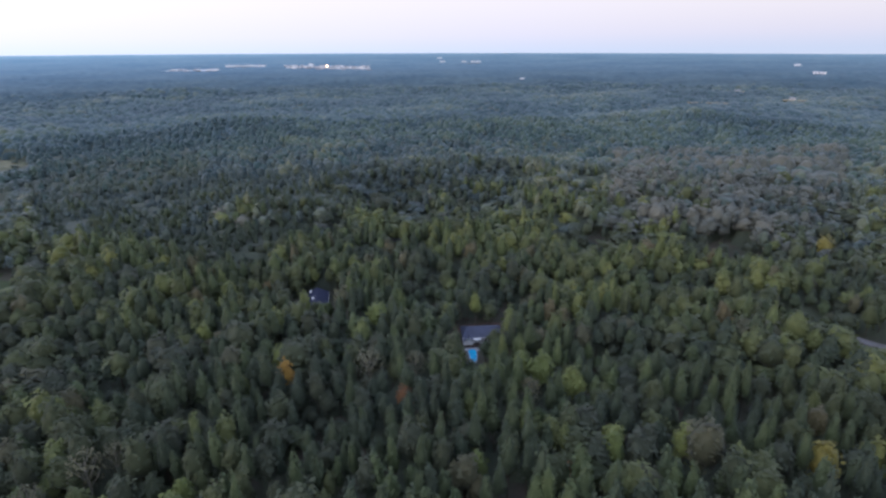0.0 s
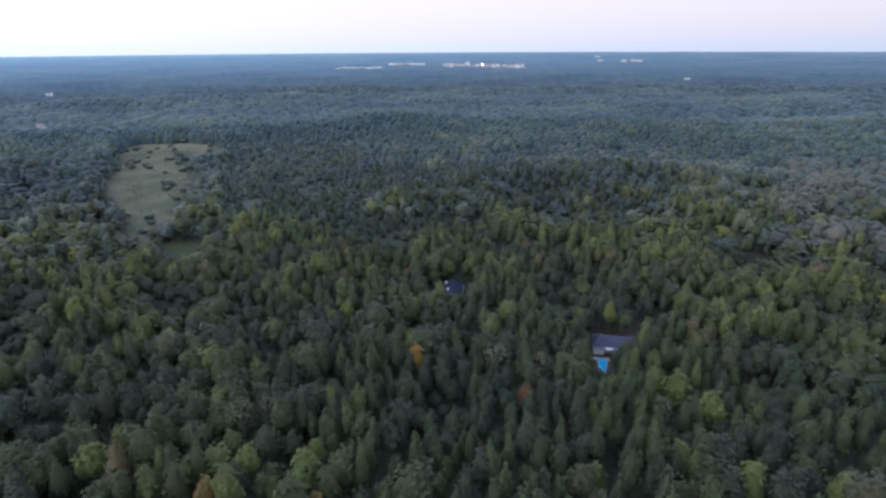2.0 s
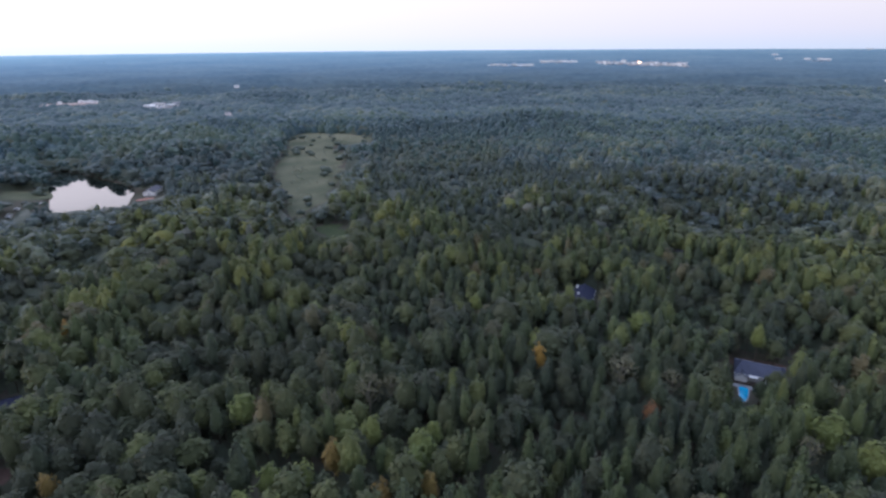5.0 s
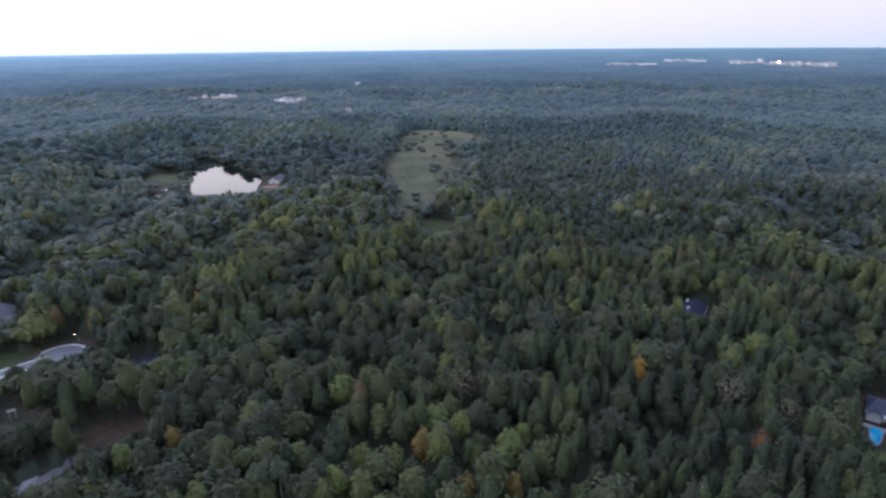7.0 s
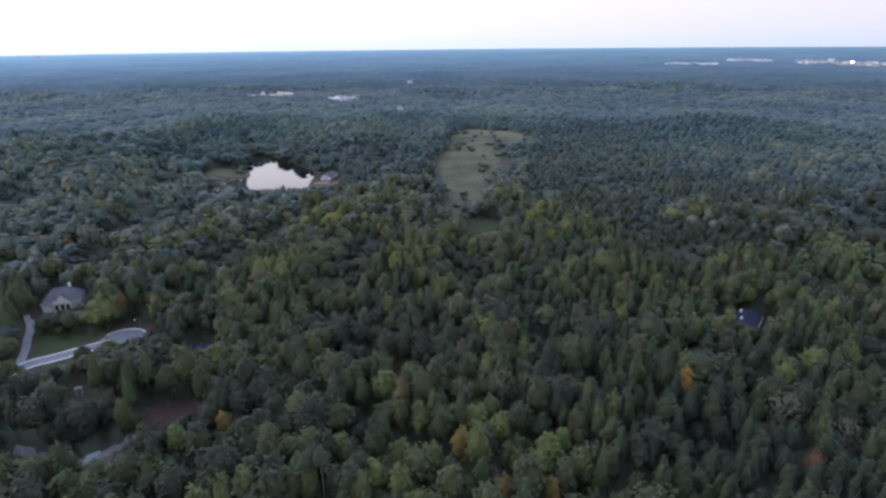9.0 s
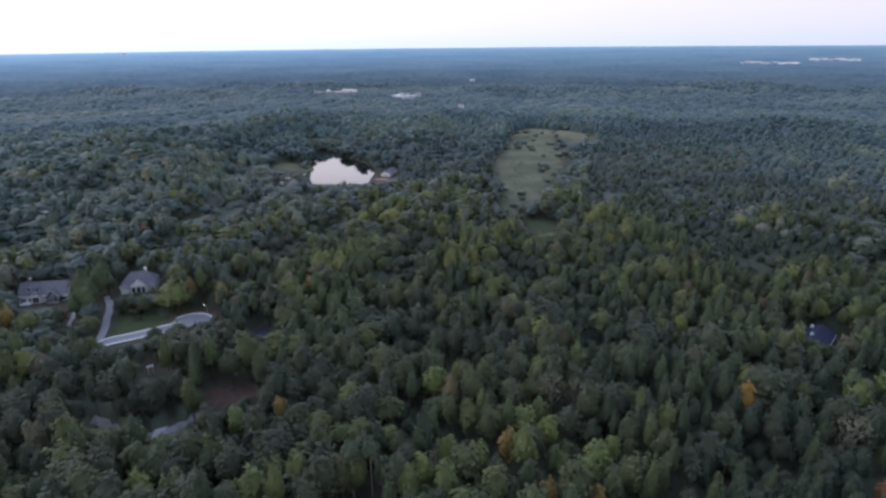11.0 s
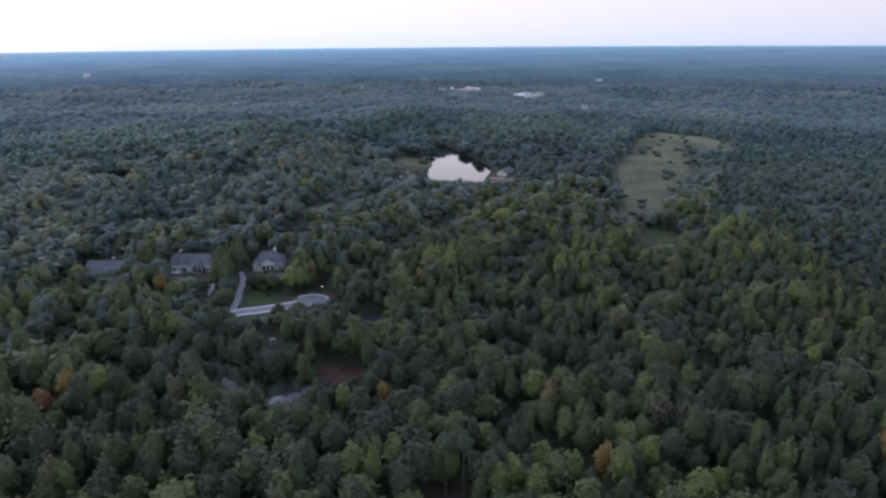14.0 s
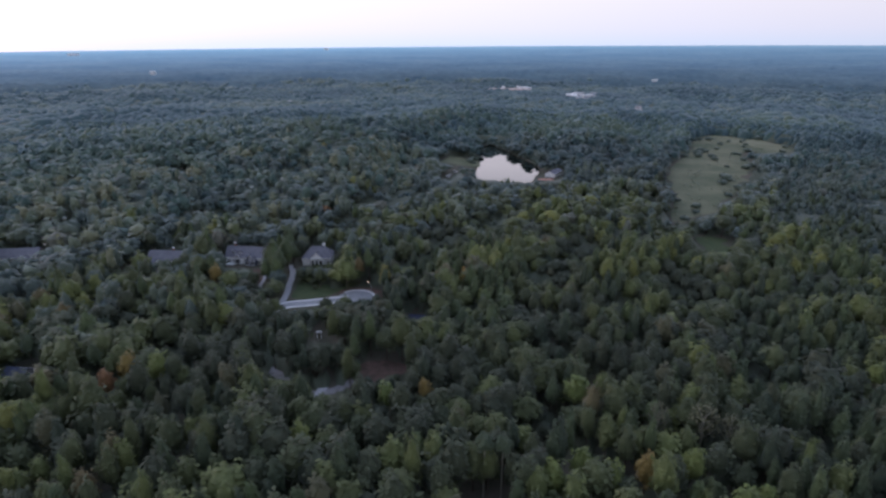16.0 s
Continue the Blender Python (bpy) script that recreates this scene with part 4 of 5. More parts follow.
    for hue, so, tx, ty, tw, th in STAND_OUT:
        tall[np.hypot(x - tx, y - ty) < 3.4 * tw + 1.6] = 0
        k = np.hypot(x - tx * 0.955, y - ty * 0.955) < 2.5 * tw + 1.5
        tall[k] = np.minimum(tall[k], 12)
    keep = (tall > 0) & ((sort == 1) | (rng.uniform(size=len(x)) > (0.20 if lod < 2 else 0.22 if lod == 2 else 0.0)))
    keep &= (rng.uniform(size=len(x)) > 0.04 + 0.9 * np.clip((r - 1560) / 420, 0, 1) * (lod == 4))
    if r0 > 500 and a0 == 24:
        share = np.clip((860 - r) / 160, 0, 1)
        keep &= (rng.uniform(size=len(x)) < share) if lod == 2 else (rng.uniform(size=len(x)) > share * (r < 860))
    wide = np.where(tall < 9, np.minimum(wide, 0.22 + tall * 0.07), wide)
    shape = rng.integers(0, 7, len(x))
    turn = rng.uniform(0, 6.28, len(x))
    if lod == 0:
        order = np.argsort(np.where(keep, r, 1e9))[:SOLO]
        for i in order:
            solo_trees.append((x[i], y[i], z[i], wide[i], tall[i] / H0, turn[i], sort[i], shape[i]))
        keep[order] = False
    pos = np.stack([x, y, z], 1)
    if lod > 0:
        # zones pick the haze tints and start nearer on the hazier sunset side
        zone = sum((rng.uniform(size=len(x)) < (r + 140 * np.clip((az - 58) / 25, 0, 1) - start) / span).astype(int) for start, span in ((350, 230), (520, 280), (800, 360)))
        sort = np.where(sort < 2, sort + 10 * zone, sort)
    for s in (0, 1, 2, 3, 10, 11, 20, 21, 30, 31):
        for q in range(7):
            k = keep & (sort == s) & (shape == q)
            if not k.any():
                continue
            pile = piles[("middle", "farther", "far")[s // 10 - 1]] if s > 9 else piles[("broad", "pine", "faded", "turning")[s]]
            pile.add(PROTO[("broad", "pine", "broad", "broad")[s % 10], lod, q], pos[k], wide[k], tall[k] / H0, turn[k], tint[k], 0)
            if lod < 3 and r0 < 500:
                pile.add(stem(H0 * 0.7, 0.24), pos[k], wide[k], tall[k] / H0, turn[k], tint[k], 1)



def understory(R, X, Y):
    """Young growth and bushes: a leafy sheet added to keep gaps under the crowns from going dark."""
    shape = R.shape
    x, y, r = X.ravel(), Y.ravel(), R.ravel()
    z = rise(r) + relief(x, y)
    rng = np.random.default_rng(61)
    full = np.interp(r, [95, 230, 330, 560, 900, 1400], [2.2, 3.2, 6.5, 9.0, 10.5, 11.5]) * rng.uniform(0.7, 1.15, len(x)) * (1 + 0.15 * bumps(x, y, 35, 62))
    for sx, sy, reach in HOLLOWS:
        full = full * (1 - 0.6 * np.exp(-(((x - sx) ** 2 + (y - sy) ** 2) / (2 * reach * reach)) ** 2))
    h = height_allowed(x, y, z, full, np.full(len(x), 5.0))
    near_open = np.zeros(len(x), bool)
    for dx, dy in ((0, 0), (9, 0), (-9, 0), (0, 9), (0, -9)):
        for poly in FOOT + [p for p, _ in OPEN]:
            near_open |= inside(x + dx, y + dy, poly)
    return (z + np.where((h < full * 0.9) | near_open, -2.5, h)).reshape(shape)


polar_sheet("undergrowth", list(np.arange(95, 330, 6.0)) + list(np.arange(330, 1460, 9.0)), AZ0, AZ1, 262, understory, UNDERGROWTH, "green undergrowth sheet added to fill dark gaps below the trees", "stuff", "undergrowth")
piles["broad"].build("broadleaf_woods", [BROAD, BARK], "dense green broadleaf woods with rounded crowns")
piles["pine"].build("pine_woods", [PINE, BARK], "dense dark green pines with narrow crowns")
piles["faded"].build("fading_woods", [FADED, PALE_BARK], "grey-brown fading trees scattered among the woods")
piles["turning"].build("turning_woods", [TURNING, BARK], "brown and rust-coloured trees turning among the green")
piles["middle"].build("middle_distance_woods", [MIDDLE_HAZE, BARK], "mixed green woods in the middle distance")
piles["farther"].build("upland_woods", [FARTHER_HAZE, BARK], "mixed woods farther off, tinted blue-green for haze")
piles["far"].build("distant_woods", [FAR_HAZE, BARK], "distant tree canopy tinted blue-green for haze")


def tree(name, sort, q, leaf_mat, bark_mat, label, bare=False):
    """A single tree: tapered trunk with limbs, and a crown of lobes and leaf sprays."""
    root = new(name)
    rng = np.random.default_rng(900 + q)
    top = H0 * (0.9 if sort == 1 else 0.75)
    bend = [(rng.normal() * 0.12 * k, rng.normal() * 0.12 * k, top * k / 5 - (0.6 if k == 0 else 0)) for k in range(6)]
    bm = tube(bend, [0.30, 0.25, 0.22, 0.18, 0.13, 0.07], 7)
    for k in range(14 if bare else 6):
        a, z0 = k * 2.4, H0 * (0.34 + 0.033 * k if bare else 0.42 + 0.07 * k)
        ln = (4.2 - 0.12 * k if bare else 3.0 - 0.25 * k) * (0.7 if sort == 1 else 1.0)
        limb = tube([(0, 0, z0), (ln * 0.5 * math.cos(a), ln * 0.5 * math.sin(a), z0 + ln * (0.7 if bare else 0.35)), (ln * 0.9 * math.cos(a), ln * 0.9 * math.sin(a), z0 + ln * (1.5 if bare else 0.55))], [0.13, 0.10, 0.04], 5)
        tmp = bpy.data.meshes.new("limb")
        limb.to_mesh(tmp)
        limb.free()
        bm.from_mesh(tmp)
        bpy.data.meshes.remove(tmp)
    part("trunk", bm, bark_mat, root)
    v, f = BARE[q] if bare else PROTO["pine" if sort == 1 else "broad", 0, q]
    me = bpy.data.meshes.new("crown")
    me.from_pydata(v.tolist(), [], f.tolist())
    me.polygons.foreach_set("use_smooth", [True] * len(f))
    me.materials.append(leaf_mat)
    me.attributes.new("solo", "FLOAT", "POINT").data.foreach_set("value", np.full(len(v), 0.75, np.float32))
    ob = new("crown", me)
    ob.parent = root
    return tagged(root, label, "tree")


SORTS = {0: ("broadleaf_tree", BROAD, BARK, "green broadleaf tree with a rounded crown"), 1: ("pine_tree", PINE, BARK, "dark green pine with a narrow crown"), 3: ("turning_tree", TURNING, BARK, "brown and rust-coloured tree turning in autumn"), 2: ("fading_tree", AUTUMN["beige"], PALE_BARK, "grey-brown fading broadleaf tree")}
made_trees = {}
for x, y, z, w, h, turn, sort, q in solo_trees:
    m = Matrix.Translation((x, y, z)) @ Matrix.Rotation(turn, 4, "Z")
    key = (int(sort), int(q))
    if key not in made_trees:
        nm, lm, bk, lab = SORTS[int(sort)]
        t0 = tree(nm, key[0], key[1], lm, bk, lab)
        t0["group"] = "trees of the near woods"
        t0.matrix_basis = m @ Matrix.Diagonal((w, w, h, 1))
        made_trees[key] = t0
    else:
        c = copy_thing(made_trees[key], m)
        c.matrix_basis = m @ Matrix.Diagonal((w, w, h, 1))

def tall_pine():
    """A pine with a long bare trunk and a flat high crown."""
    root = tagged(new("pine_tree"), "tall pine with a long bare trunk and high crown", "tree")
    part("trunk", tube([(0, 0, -0.5), (0.1, 0, H0 * 0.5), (0, 0.1, H0 * 0.93)], [0.30, 0.24, 0.12], 7), PALE_BARK, root)
    v, f = PROTO["broad", 0, 2]
    me = bpy.data.meshes.new("crown")
    me.from_pydata((v * np.array([0.9, 0.9, 0.36]) + np.array([0, 0, H0 * 0.64])).tolist(), [], f.tolist())
    me.materials.append(PINE)
    me.attributes.new("tint", "FLOAT", "POINT").data.foreach_set("value", np.full(len(v), 0.25, np.float32))
    new("crown", me).parent = root
    return root


HOUSE_TREES = [(2, -108.5, 51.5, 0.9, 23), (2, -106.3, 56.2, 0.85, 22.5), (0, -250, -2, 1.0, 10), (0, -226, -13, 1.1, 13), (0, -212, -12, 1.0, 12), (0, -238, -17, 1.1, 13), (1, -219, -9, 1.2, 14), (0, -232, -7, 0.9, 11), (1, -302, 8, 1.5, 23), (1, -306, 15, 1.45, 24), (1, -313, 19, 1.2, 18), (0, -311, 6, 1.2, 19), (1, -298, 3, 1.2, 15), (0, -319, 13, 0.9, 11), (1, -291, 4, 0.8, 12), (0, -284, 31, 0.9, 8), (0, -281, 37, 0.9, 10), (0, -277, 42, 0.95, 11), (1, -284, 49, 1.1, 15), (1, -294, 55, 1.1, 17), (0, -298, 47, 0.9, 9), (1, -276, 50, 0.9, 12), (1, -283, 44, 0.9, 12), (1, -287, 7.5, 1.1, 20), (1, -293, 10, 1.2, 22), (1, -290, 2, 1.0, 17), (0, -297, 6, 1.1, 16), (0, -172, 4.5, 0.8, 12), (0, -251, 3, 1.0, 10.5), (0, -249, 38, 0.8, 6), (0, 20.2, 207.7, 1, 12), (1, 15.7, 200.2, 0.9, 11), (0, 25.0, 204.4, 1.1, 13), (1, 2.5, 195.2, 1, 13), (1, -0.4, 199.4, 1, 14), (0, 26.7, 218.0, 1, 12), (1, 9.2, 180.7, 0.9, 13), (0, -431, 214, 0.9, 14), (0, -431, 220, 0.9, 16), (0, -424, 227, 0.9, 13), (0, -436, 199, 0.9, 14), (0, -287, 24, 0.7, 4.2), (0, -292, 22, 0.7, 4), (0, -289, 29, 0.8, 6), (0, -296, 24, 0.6, 3.6), (1, -268, 63, 1.0, 16), (0, -262, 64, 1.0, 13),
               (0, -277, 26, 0.35, 2.6), (0, -283, 26, 0.6, 4), (0, -303, 32, 0.55, 4.5), (0, -297, 27, 0.5, 3.5), (0, -243, 27, 1.0, 11), (0, -242, 36, 0.9, 10.5), (0, -182, 6.5, 0.8, 7.5), (0, -185, 29, 0.8, 7), (0, -193, 8, 0.8, 9), (0, -308, 44, 0.7, 7), (0, -292, 40, 0.7, 7), (1, -289, 44, 0.7, 9), (0, -301, 38, 0.7, 5.5), (1, -283, 39, 0.6, 8), (0, -295, 31, 0.6, 4), (0, -309, 30, 0.4, 2.6), (0, -307, 36, 0.4, 2.6), (0, -326, 16, 0.9, 13), (1, -316, 16, 0.6, 9)]
for i, (sort, x, y, w, h) in enumerate(HOUSE_TREES):
    if sort == 2:
        t0 = tall_pine()
    else:
        t0 = tree("pine_tree" if sort else "broadleaf_tree", sort, (i * 3) % 7, PINE if sort else BROAD, BARK, "dark green tree near the houses" if x > -340 else "dark green tree before the pond")
    t0.matrix_basis = pose(x, y, float(relief(x, y)), 0, 0, i * 61) @ Matrix.Diagonal((w, w, h / H0, 1))
HUE = {"orange": "bright orange autumn tree standing out from the green woods", "rust": "rust-brown autumn tree among green trees", "ochre": "dull ochre-brown autumn tree among green trees", "yellow": "golden yellow autumn tree among green trees",
       "lime": "yellow-green tree lighter than its neighbours", "beige": "dry beige half-bare tree among green trees"}
for i, (hue, sort, x, y, w, h) in enumerate(STAND_OUT):
    t0 = tree("autumn_tree", sort, i % 7, AUTUMN[hue], PALE_BARK if hue == "beige" else BARK, HUE[hue], hue == "beige")
    t0.matrix_basis = pose(x, y, float(relief(x, y)), 0, 0, i * 47) @ Matrix.Diagonal((w * (1.25 if sort == 1 else 1), w * (1.25 if sort == 1 else 1), h / H0, 1))

# shrubs standing in the meadow
rng = np.random.default_rng(77)
v, f = crown(rng, "broad", 4.2, 2.6, 8, 60, 0.4)
shrub_mesh = bpy.data.meshes.new("shrub")
shrub_mesh.from_pydata(v.tolist(), [], f.tolist())
shrub_mesh.materials.append(MIDDLE_HAZE)
shrub_mesh.polygons.foreach_set("use_smooth", [True] * len(f))
shrub_mesh.attributes.new("tint", "FLOAT", "POINT").data.foreach_set("value", np.full(len(v), 0.40, np.float32))
shrub_spots = [(-512, 516, 2.6), (-525, 528, 2.9), (-503, 529, 2.4), (-538, 522, 2.2), (-466, 575, 3.0), (-474, 588, 2.6), (-455, 560, 3.2), (-482, 596, 2.4), (-448, 548, 3.0), (-404, 449, 3.2), (-412, 455, 2.6), (-585, 668, 1.4), (-556, 640, 1.8), (-566, 629, 1.2), (-517, 501, 2.2), (-532, 547, 2.4), (-543, 577, 1.6), (-508, 570, 1.8), (-488, 518, 2.2), (-475, 549, 2.0), (-392, 432, 2.4), (-400, 448, 2.0), (-355, 401, 1.8), (-357, 346, 1.5), (-403, 378, 1.7), (-322, 333, 1.6),
                (-464, 485, 1.2), (-440, 440, 1.0), (-420, 462, 1.3), (-570, 610, 2.0), (-585, 640, 1.6), (-545, 625, 1.5), (-500, 530, 1.5), (-340, 350, 1.2), (-452, 500, 1.4)]
edge = np.array(MEADOW)
shrub_rng = random.Random(21)
for i in range(len(edge)):
    if shrub_rng.random() < 0.32:
        mx, my = edge.mean(0)
        k = shrub_rng.uniform(0.0, 0.22)
        shrub_spots.append((edge[i][0] * (1 - k) + mx * k, edge[i][1] * (1 - k) + my * k, shrub_rng.uniform(1.2, 2.9)))
for _ in range(6):
    i = shrub_rng.randrange(len(edge))
    j = (i + len(edge) // 2 + shrub_rng.randrange(-8, 8)) % len(edge)
    k = shrub_rng.random()
    px_, py_ = edge[i] * k + edge[j] * (1 - k)
    if inside(px_, py_, MEADOW):
        shrub_spots.append((px_, py_, shrub_rng.uniform(0.35, 1.1)))
for x, y, s in [q for q in shrub_spots if q[2] > 1.35]:
    sh = tagged(new("shrub", shrub_mesh), "dark green rounded shrub in the pale meadow", "shrub", "shrubs of the meadow")
    sh.matrix_basis = pose(x, y, -1.1 * s, 0, 0, x * 7) @ Matrix.Diagonal((s, s, s * 0.85, 1))
# low brush and tall tufts all over the meadow
brush = Pile()
tuft = crown(np.random.default_rng(78), "broad", 1.6, 1.1, 5, 22, 0.45, 0)
rng = np.random.default_rng(79)
bx, by = rng.uniform(-645, -298, 5200), rng.uniform(296, 700, 5200)
ok = inside(bx, by, MEADOW) & (rng.uniform(size=5200) < 0.16 + 0.40 * bumps(bx, by, 60, 52))
bx, by = bx[ok], by[ok]
k = rng.uniform(0.4, 1.5, len(bx))
brush.add(tuft, np.stack([bx, by, np.full(len(bx), -0.15)], 1), k * 1.2, k * 0.55, rng.uniform(0, 6.28, len(bx)), np.clip(0.75 + 0.3 * bumps(bx, by, 90, 53) + rng.normal(0, 0.15, len(bx)), 0, 1), 0)
brush.build("meadow_brush", [MIDDLE_HAZE], "low green brush and weeds over the meadow", "brush")
# shrubs along the far shore of the pond
lake_r = np.hypot(lake_edge[:, 0], lake_edge[:, 1])
lake_mid = lake_edge.mean(0)
for i, q in enumerate(lake_edge):
    out = (q - lake_mid) / np.hypot(*(q - lake_mid))
    if lake_r[i] > np.hypot(*lake_mid) + 4:
        for far in (1.5, 6.0):
            s = shrub_rng.uniform(0.9, 1.9) * (1.0 if far < 2 else 1.4)
            x, y = q + out * (far + s) + np.array([shrub_rng.uniform(-2, 2), shrub_rng.uniform(-2, 2)])
            sh = tagged(new("shrub", shrub_mesh), "dark green shrub on the bank of the pond", "shrub", "shrubs of the pond bank")
            sh.matrix_basis = pose(x, y, -0.9 * s - 0.6, 0, 0, x * 7) @ Matrix.Diagonal((s, s, s, 1))


# ---- houses ----
def prism_roof(L, D, z, rise_m, over, hip=0.0, thick=0.25):
    """A gable (hip 0) or hipped roof shell with eaves."""
    bm = bmesh.new()
    lx, dy = L / 2 + over, D / 2 + over
    drop = rise_m * over / (D / 2)
    rings = []
    for dz in (0, -thick):
        rings.append([bm.verts.new(q) for q in ((-lx, -dy, z - drop + dz), (lx, -dy, z - drop + dz), (lx, dy, z - drop + dz), (-lx, dy, z - drop + dz), (-lx + hip, 0, z + rise_m + dz), (lx - hip, 0, z + rise_m + dz))])
    for s, (a, b2, c, d, e, f) in enumerate(rings):
        for q in ((a, b2, f, e), (c, d, e, f), (b2, c, f), (d, a, e)):
            if len(q) == 4 or hip > 0:
                bm.faces.new(q if s == 0 else q[::-1])
    t, u = rings
    for i, j in ((0, 1), (2, 3)) + (((1, 2), (3, 0)) if hip > 0 else ((1, 5), (5, 2), (3, 4), (4, 0))):
        bm.faces.new((t[i], u[i], u[j], t[j]))
    bmesh.ops.recalc_face_normals(bm, faces=bm.faces[:])
    return bm


def wall_body(L, D, h, gable=0.0):
    bm = bmesh.new()
    lo = [bm.verts.new(q) for q in ((-L / 2, -D / 2, -0.3), (L / 2, -D / 2, -0.3), (L / 2, D / 2, -0.3), (-L / 2, D / 2, -0.3))]
    hi = [bm.verts.new((v.co.x, v.co.y, h)) for v in lo]
    bm.faces.new(lo[::-1])
    bm.faces.new((lo[0], lo[1], hi[1], hi[0]))
    bm.faces.new((lo[2], lo[3], hi[3], hi[2]))
    if gable:
        p, q = bm.verts.new((L / 2, 0, h + gable)), bm.verts.new((-L / 2, 0, h + gable))
        bm.faces.new((lo[1], lo[2], hi[2], p, hi[1]))
        bm.faces.new((lo[3], lo[0], hi[0], q, hi[3]))
    else:
        bm.faces.new((lo[1], lo[2], hi[2], hi[1]))
        bm.faces.new((lo[3], lo[0], hi[0], hi[3]))
        bm.faces.new(hi)
    bmesh.ops.recalc_face_normals(bm, faces=bm.faces[:])
    return bm


def move(bm, m):
    bmesh.ops.transform(bm, matrix=m, verts=bm.verts[:])
    return bm


def window(parent, x, y, z, w, h, turn=0, edge=0.2):
    """A framed sash window let into a wall that faces -y before it is turned."""
    m = pose(x, y, z, 0, 0, turn)
    bm = bmesh.new()
    for x0, x1, z0, z1 in ((-w / 2 - edge, -w / 2, -edge, h + edge), (w / 2, w / 2 + edge, -edge, h + edge), (-w / 2, w / 2, h, h + edge), (-w / 2, w / 2, -edge, 0), (-w / 2, w / 2, h / 2 - 0.04, h / 2 + 0.04), (-0.03, 0.03, 0, h / 2 - 0.04), (-0.03, 0.03, h / 2 + 0.04, h)):
        bmesh.ops.create_cube(bm, size=1, matrix=m @ Matrix.Translation(((x0 + x1) / 2, -0.05, (z0 + z1) / 2)) @ Matrix.Diagonal((x1 - x0, 0.14, z1 - z0, 1)))
    win = part("window", bm, WHITE, parent, "white-framed sash window")
    part("pane", move(box(-w / 2, w / 2, -0.03, 0.02, 0, h), m), PANE, win)
    part("sill", move(box(-w / 2 - edge - 0.1, w / 2 + edge + 0.1, -0.26, 0.0, -edge - 0.1, -edge - 0.005), m), WHITE, win)


def front_gable(parent, x, y, w, z, h, deep, wall_mat, roof_mat, glazed=True):
    """A gabled bay that faces -y: wall, roof and window."""
    bm = bmesh.new()
    pts = [(-w / 2, 0, -0.2), (w / 2, 0, -0.2), (w / 2, 0, z), (0, 0, z + h), (-w / 2, 0, z)]
    a = [bm.verts.new((x + q[0], y, q[2])) for q in pts]
    c = [bm.verts.new((x + q[0], y + deep, q[2])) for q in pts]
    bm.faces.new(a)
    bm.faces.new(c[::-1])
    for i in range(5):
        bm.faces.new((a[i], c[i], c[(i + 1) % 5], a[(i + 1) % 5]))
    bmesh.ops.recalc_face_normals(bm, faces=bm.faces[:])
    part("gable_bay", bm, wall_mat, parent, "pale gabled front bay")
    rf = prism_roof(deep + 0.2, w, z + 0.05, h, 0.35)
    part("gable_roof", move(rf, Matrix.Translation((x, y + deep / 2 - 0.1, 0)) @ Matrix.Rotation(radians(90), 4, "Z")), roof_mat, parent)
    bm = bmesh.new()
    for s in (-1, 1):
        ln = math.hypot(w / 2 + 0.3, h)
        an = math.atan2(h, w / 2)
        bmesh.ops.create_cube(bm, size=1, matrix=Matrix.Translation((x + s * (w / 4 + 0.1), y - 0.47, z + h / 2 - 0.1)) @ Matrix.Rotation(s * an, 4, "Y") @ Matrix.Diagonal((ln, 0.10, 0.45, 1)))
    part("barge_board", bm, WHITE, parent, "white gable trim")
    if glazed:
        window(parent, x, y - 0.02, z + h * 0.12, w * 0.2, h * 0.34)


def chimney(parent, x, y, z0, z1, mat):
    c = part("chimney", box(x - 0.55, x + 0.55, y - 0.45, y + 0.45, z0, z1, 0.03), mat, parent, "brick chimney")
    part("cap", box(x - 0.68, x + 0.68, y - 0.58, y + 0.58, z1 + 0.002, z1 + 0.2, 0.03), KERB, c)


def house(label, x, y, turn, L, D, wall_h, roof_h, wall_mat, roof_mat, hip=0.0, rows=1, cols=5, pane=(1.25, 1.55)):
    root = tagged(new("house"), label, "house")
    root.matrix_basis = pose(x, y, 0, 0, 0, turn)
    part("wall", wall_body(L, D, wall_h, 0 if hip else roof_h - 0.3), wall_mat, root)
    part("roof", prism_roof(L, D, wall_h + 0.05, roof_h, 0.55, hip), roof_mat, root)
    ridge = L / 2 - hip + 0.4
    part("ridge_cap", box(-ridge, ridge, -0.16, 0.16, wall_h + roof_h - 0.06, wall_h + roof_h + 0.12, 0.04), roof_mat, root)
    for s in (-1, 1):
        part("fascia", box(-L / 2 - 0.5, L / 2 + 0.5, s * (D / 2 + 0.58) - 0.05, s * (D / 2 + 0.58) + 0.05, wall_h - roof_h * 0.55 / (D / 2) - 0.24, wall_h - roof_h * 0.55 / (D / 2) + 0.06), WHITE, root, "white eaves board")
    for k in range(rows):
        for i in range(cols):
            wx = -L / 2 + L * (i + 0.5) / cols
            if k == 0 and i == cols // 2:
                d = part("door", box(wx - 0.5, wx + 0.5, -D / 2 - 0.06, -D / 2 + 0.02, 0.05, 2.15, 0.02), DARKWOOD, root, "dark front door")
                part("door_frame", box(wx - 0.66, wx + 0.66, -D / 2 - 0.045, -D / 2 + 0.01, 0.04, 2.3), WHITE, d)
            else:
                window(root, wx, -D / 2 - 0.02, 2.45 - pane[1] + 2.9 * k, *pane)
    for s in (-1, 1):
        for k in range(rows):
            window(root, s * (L / 2 + 0.02), 0.0, 0.9 + 2.9 * k, 1.1, 1.5, 90 * s)
    return root


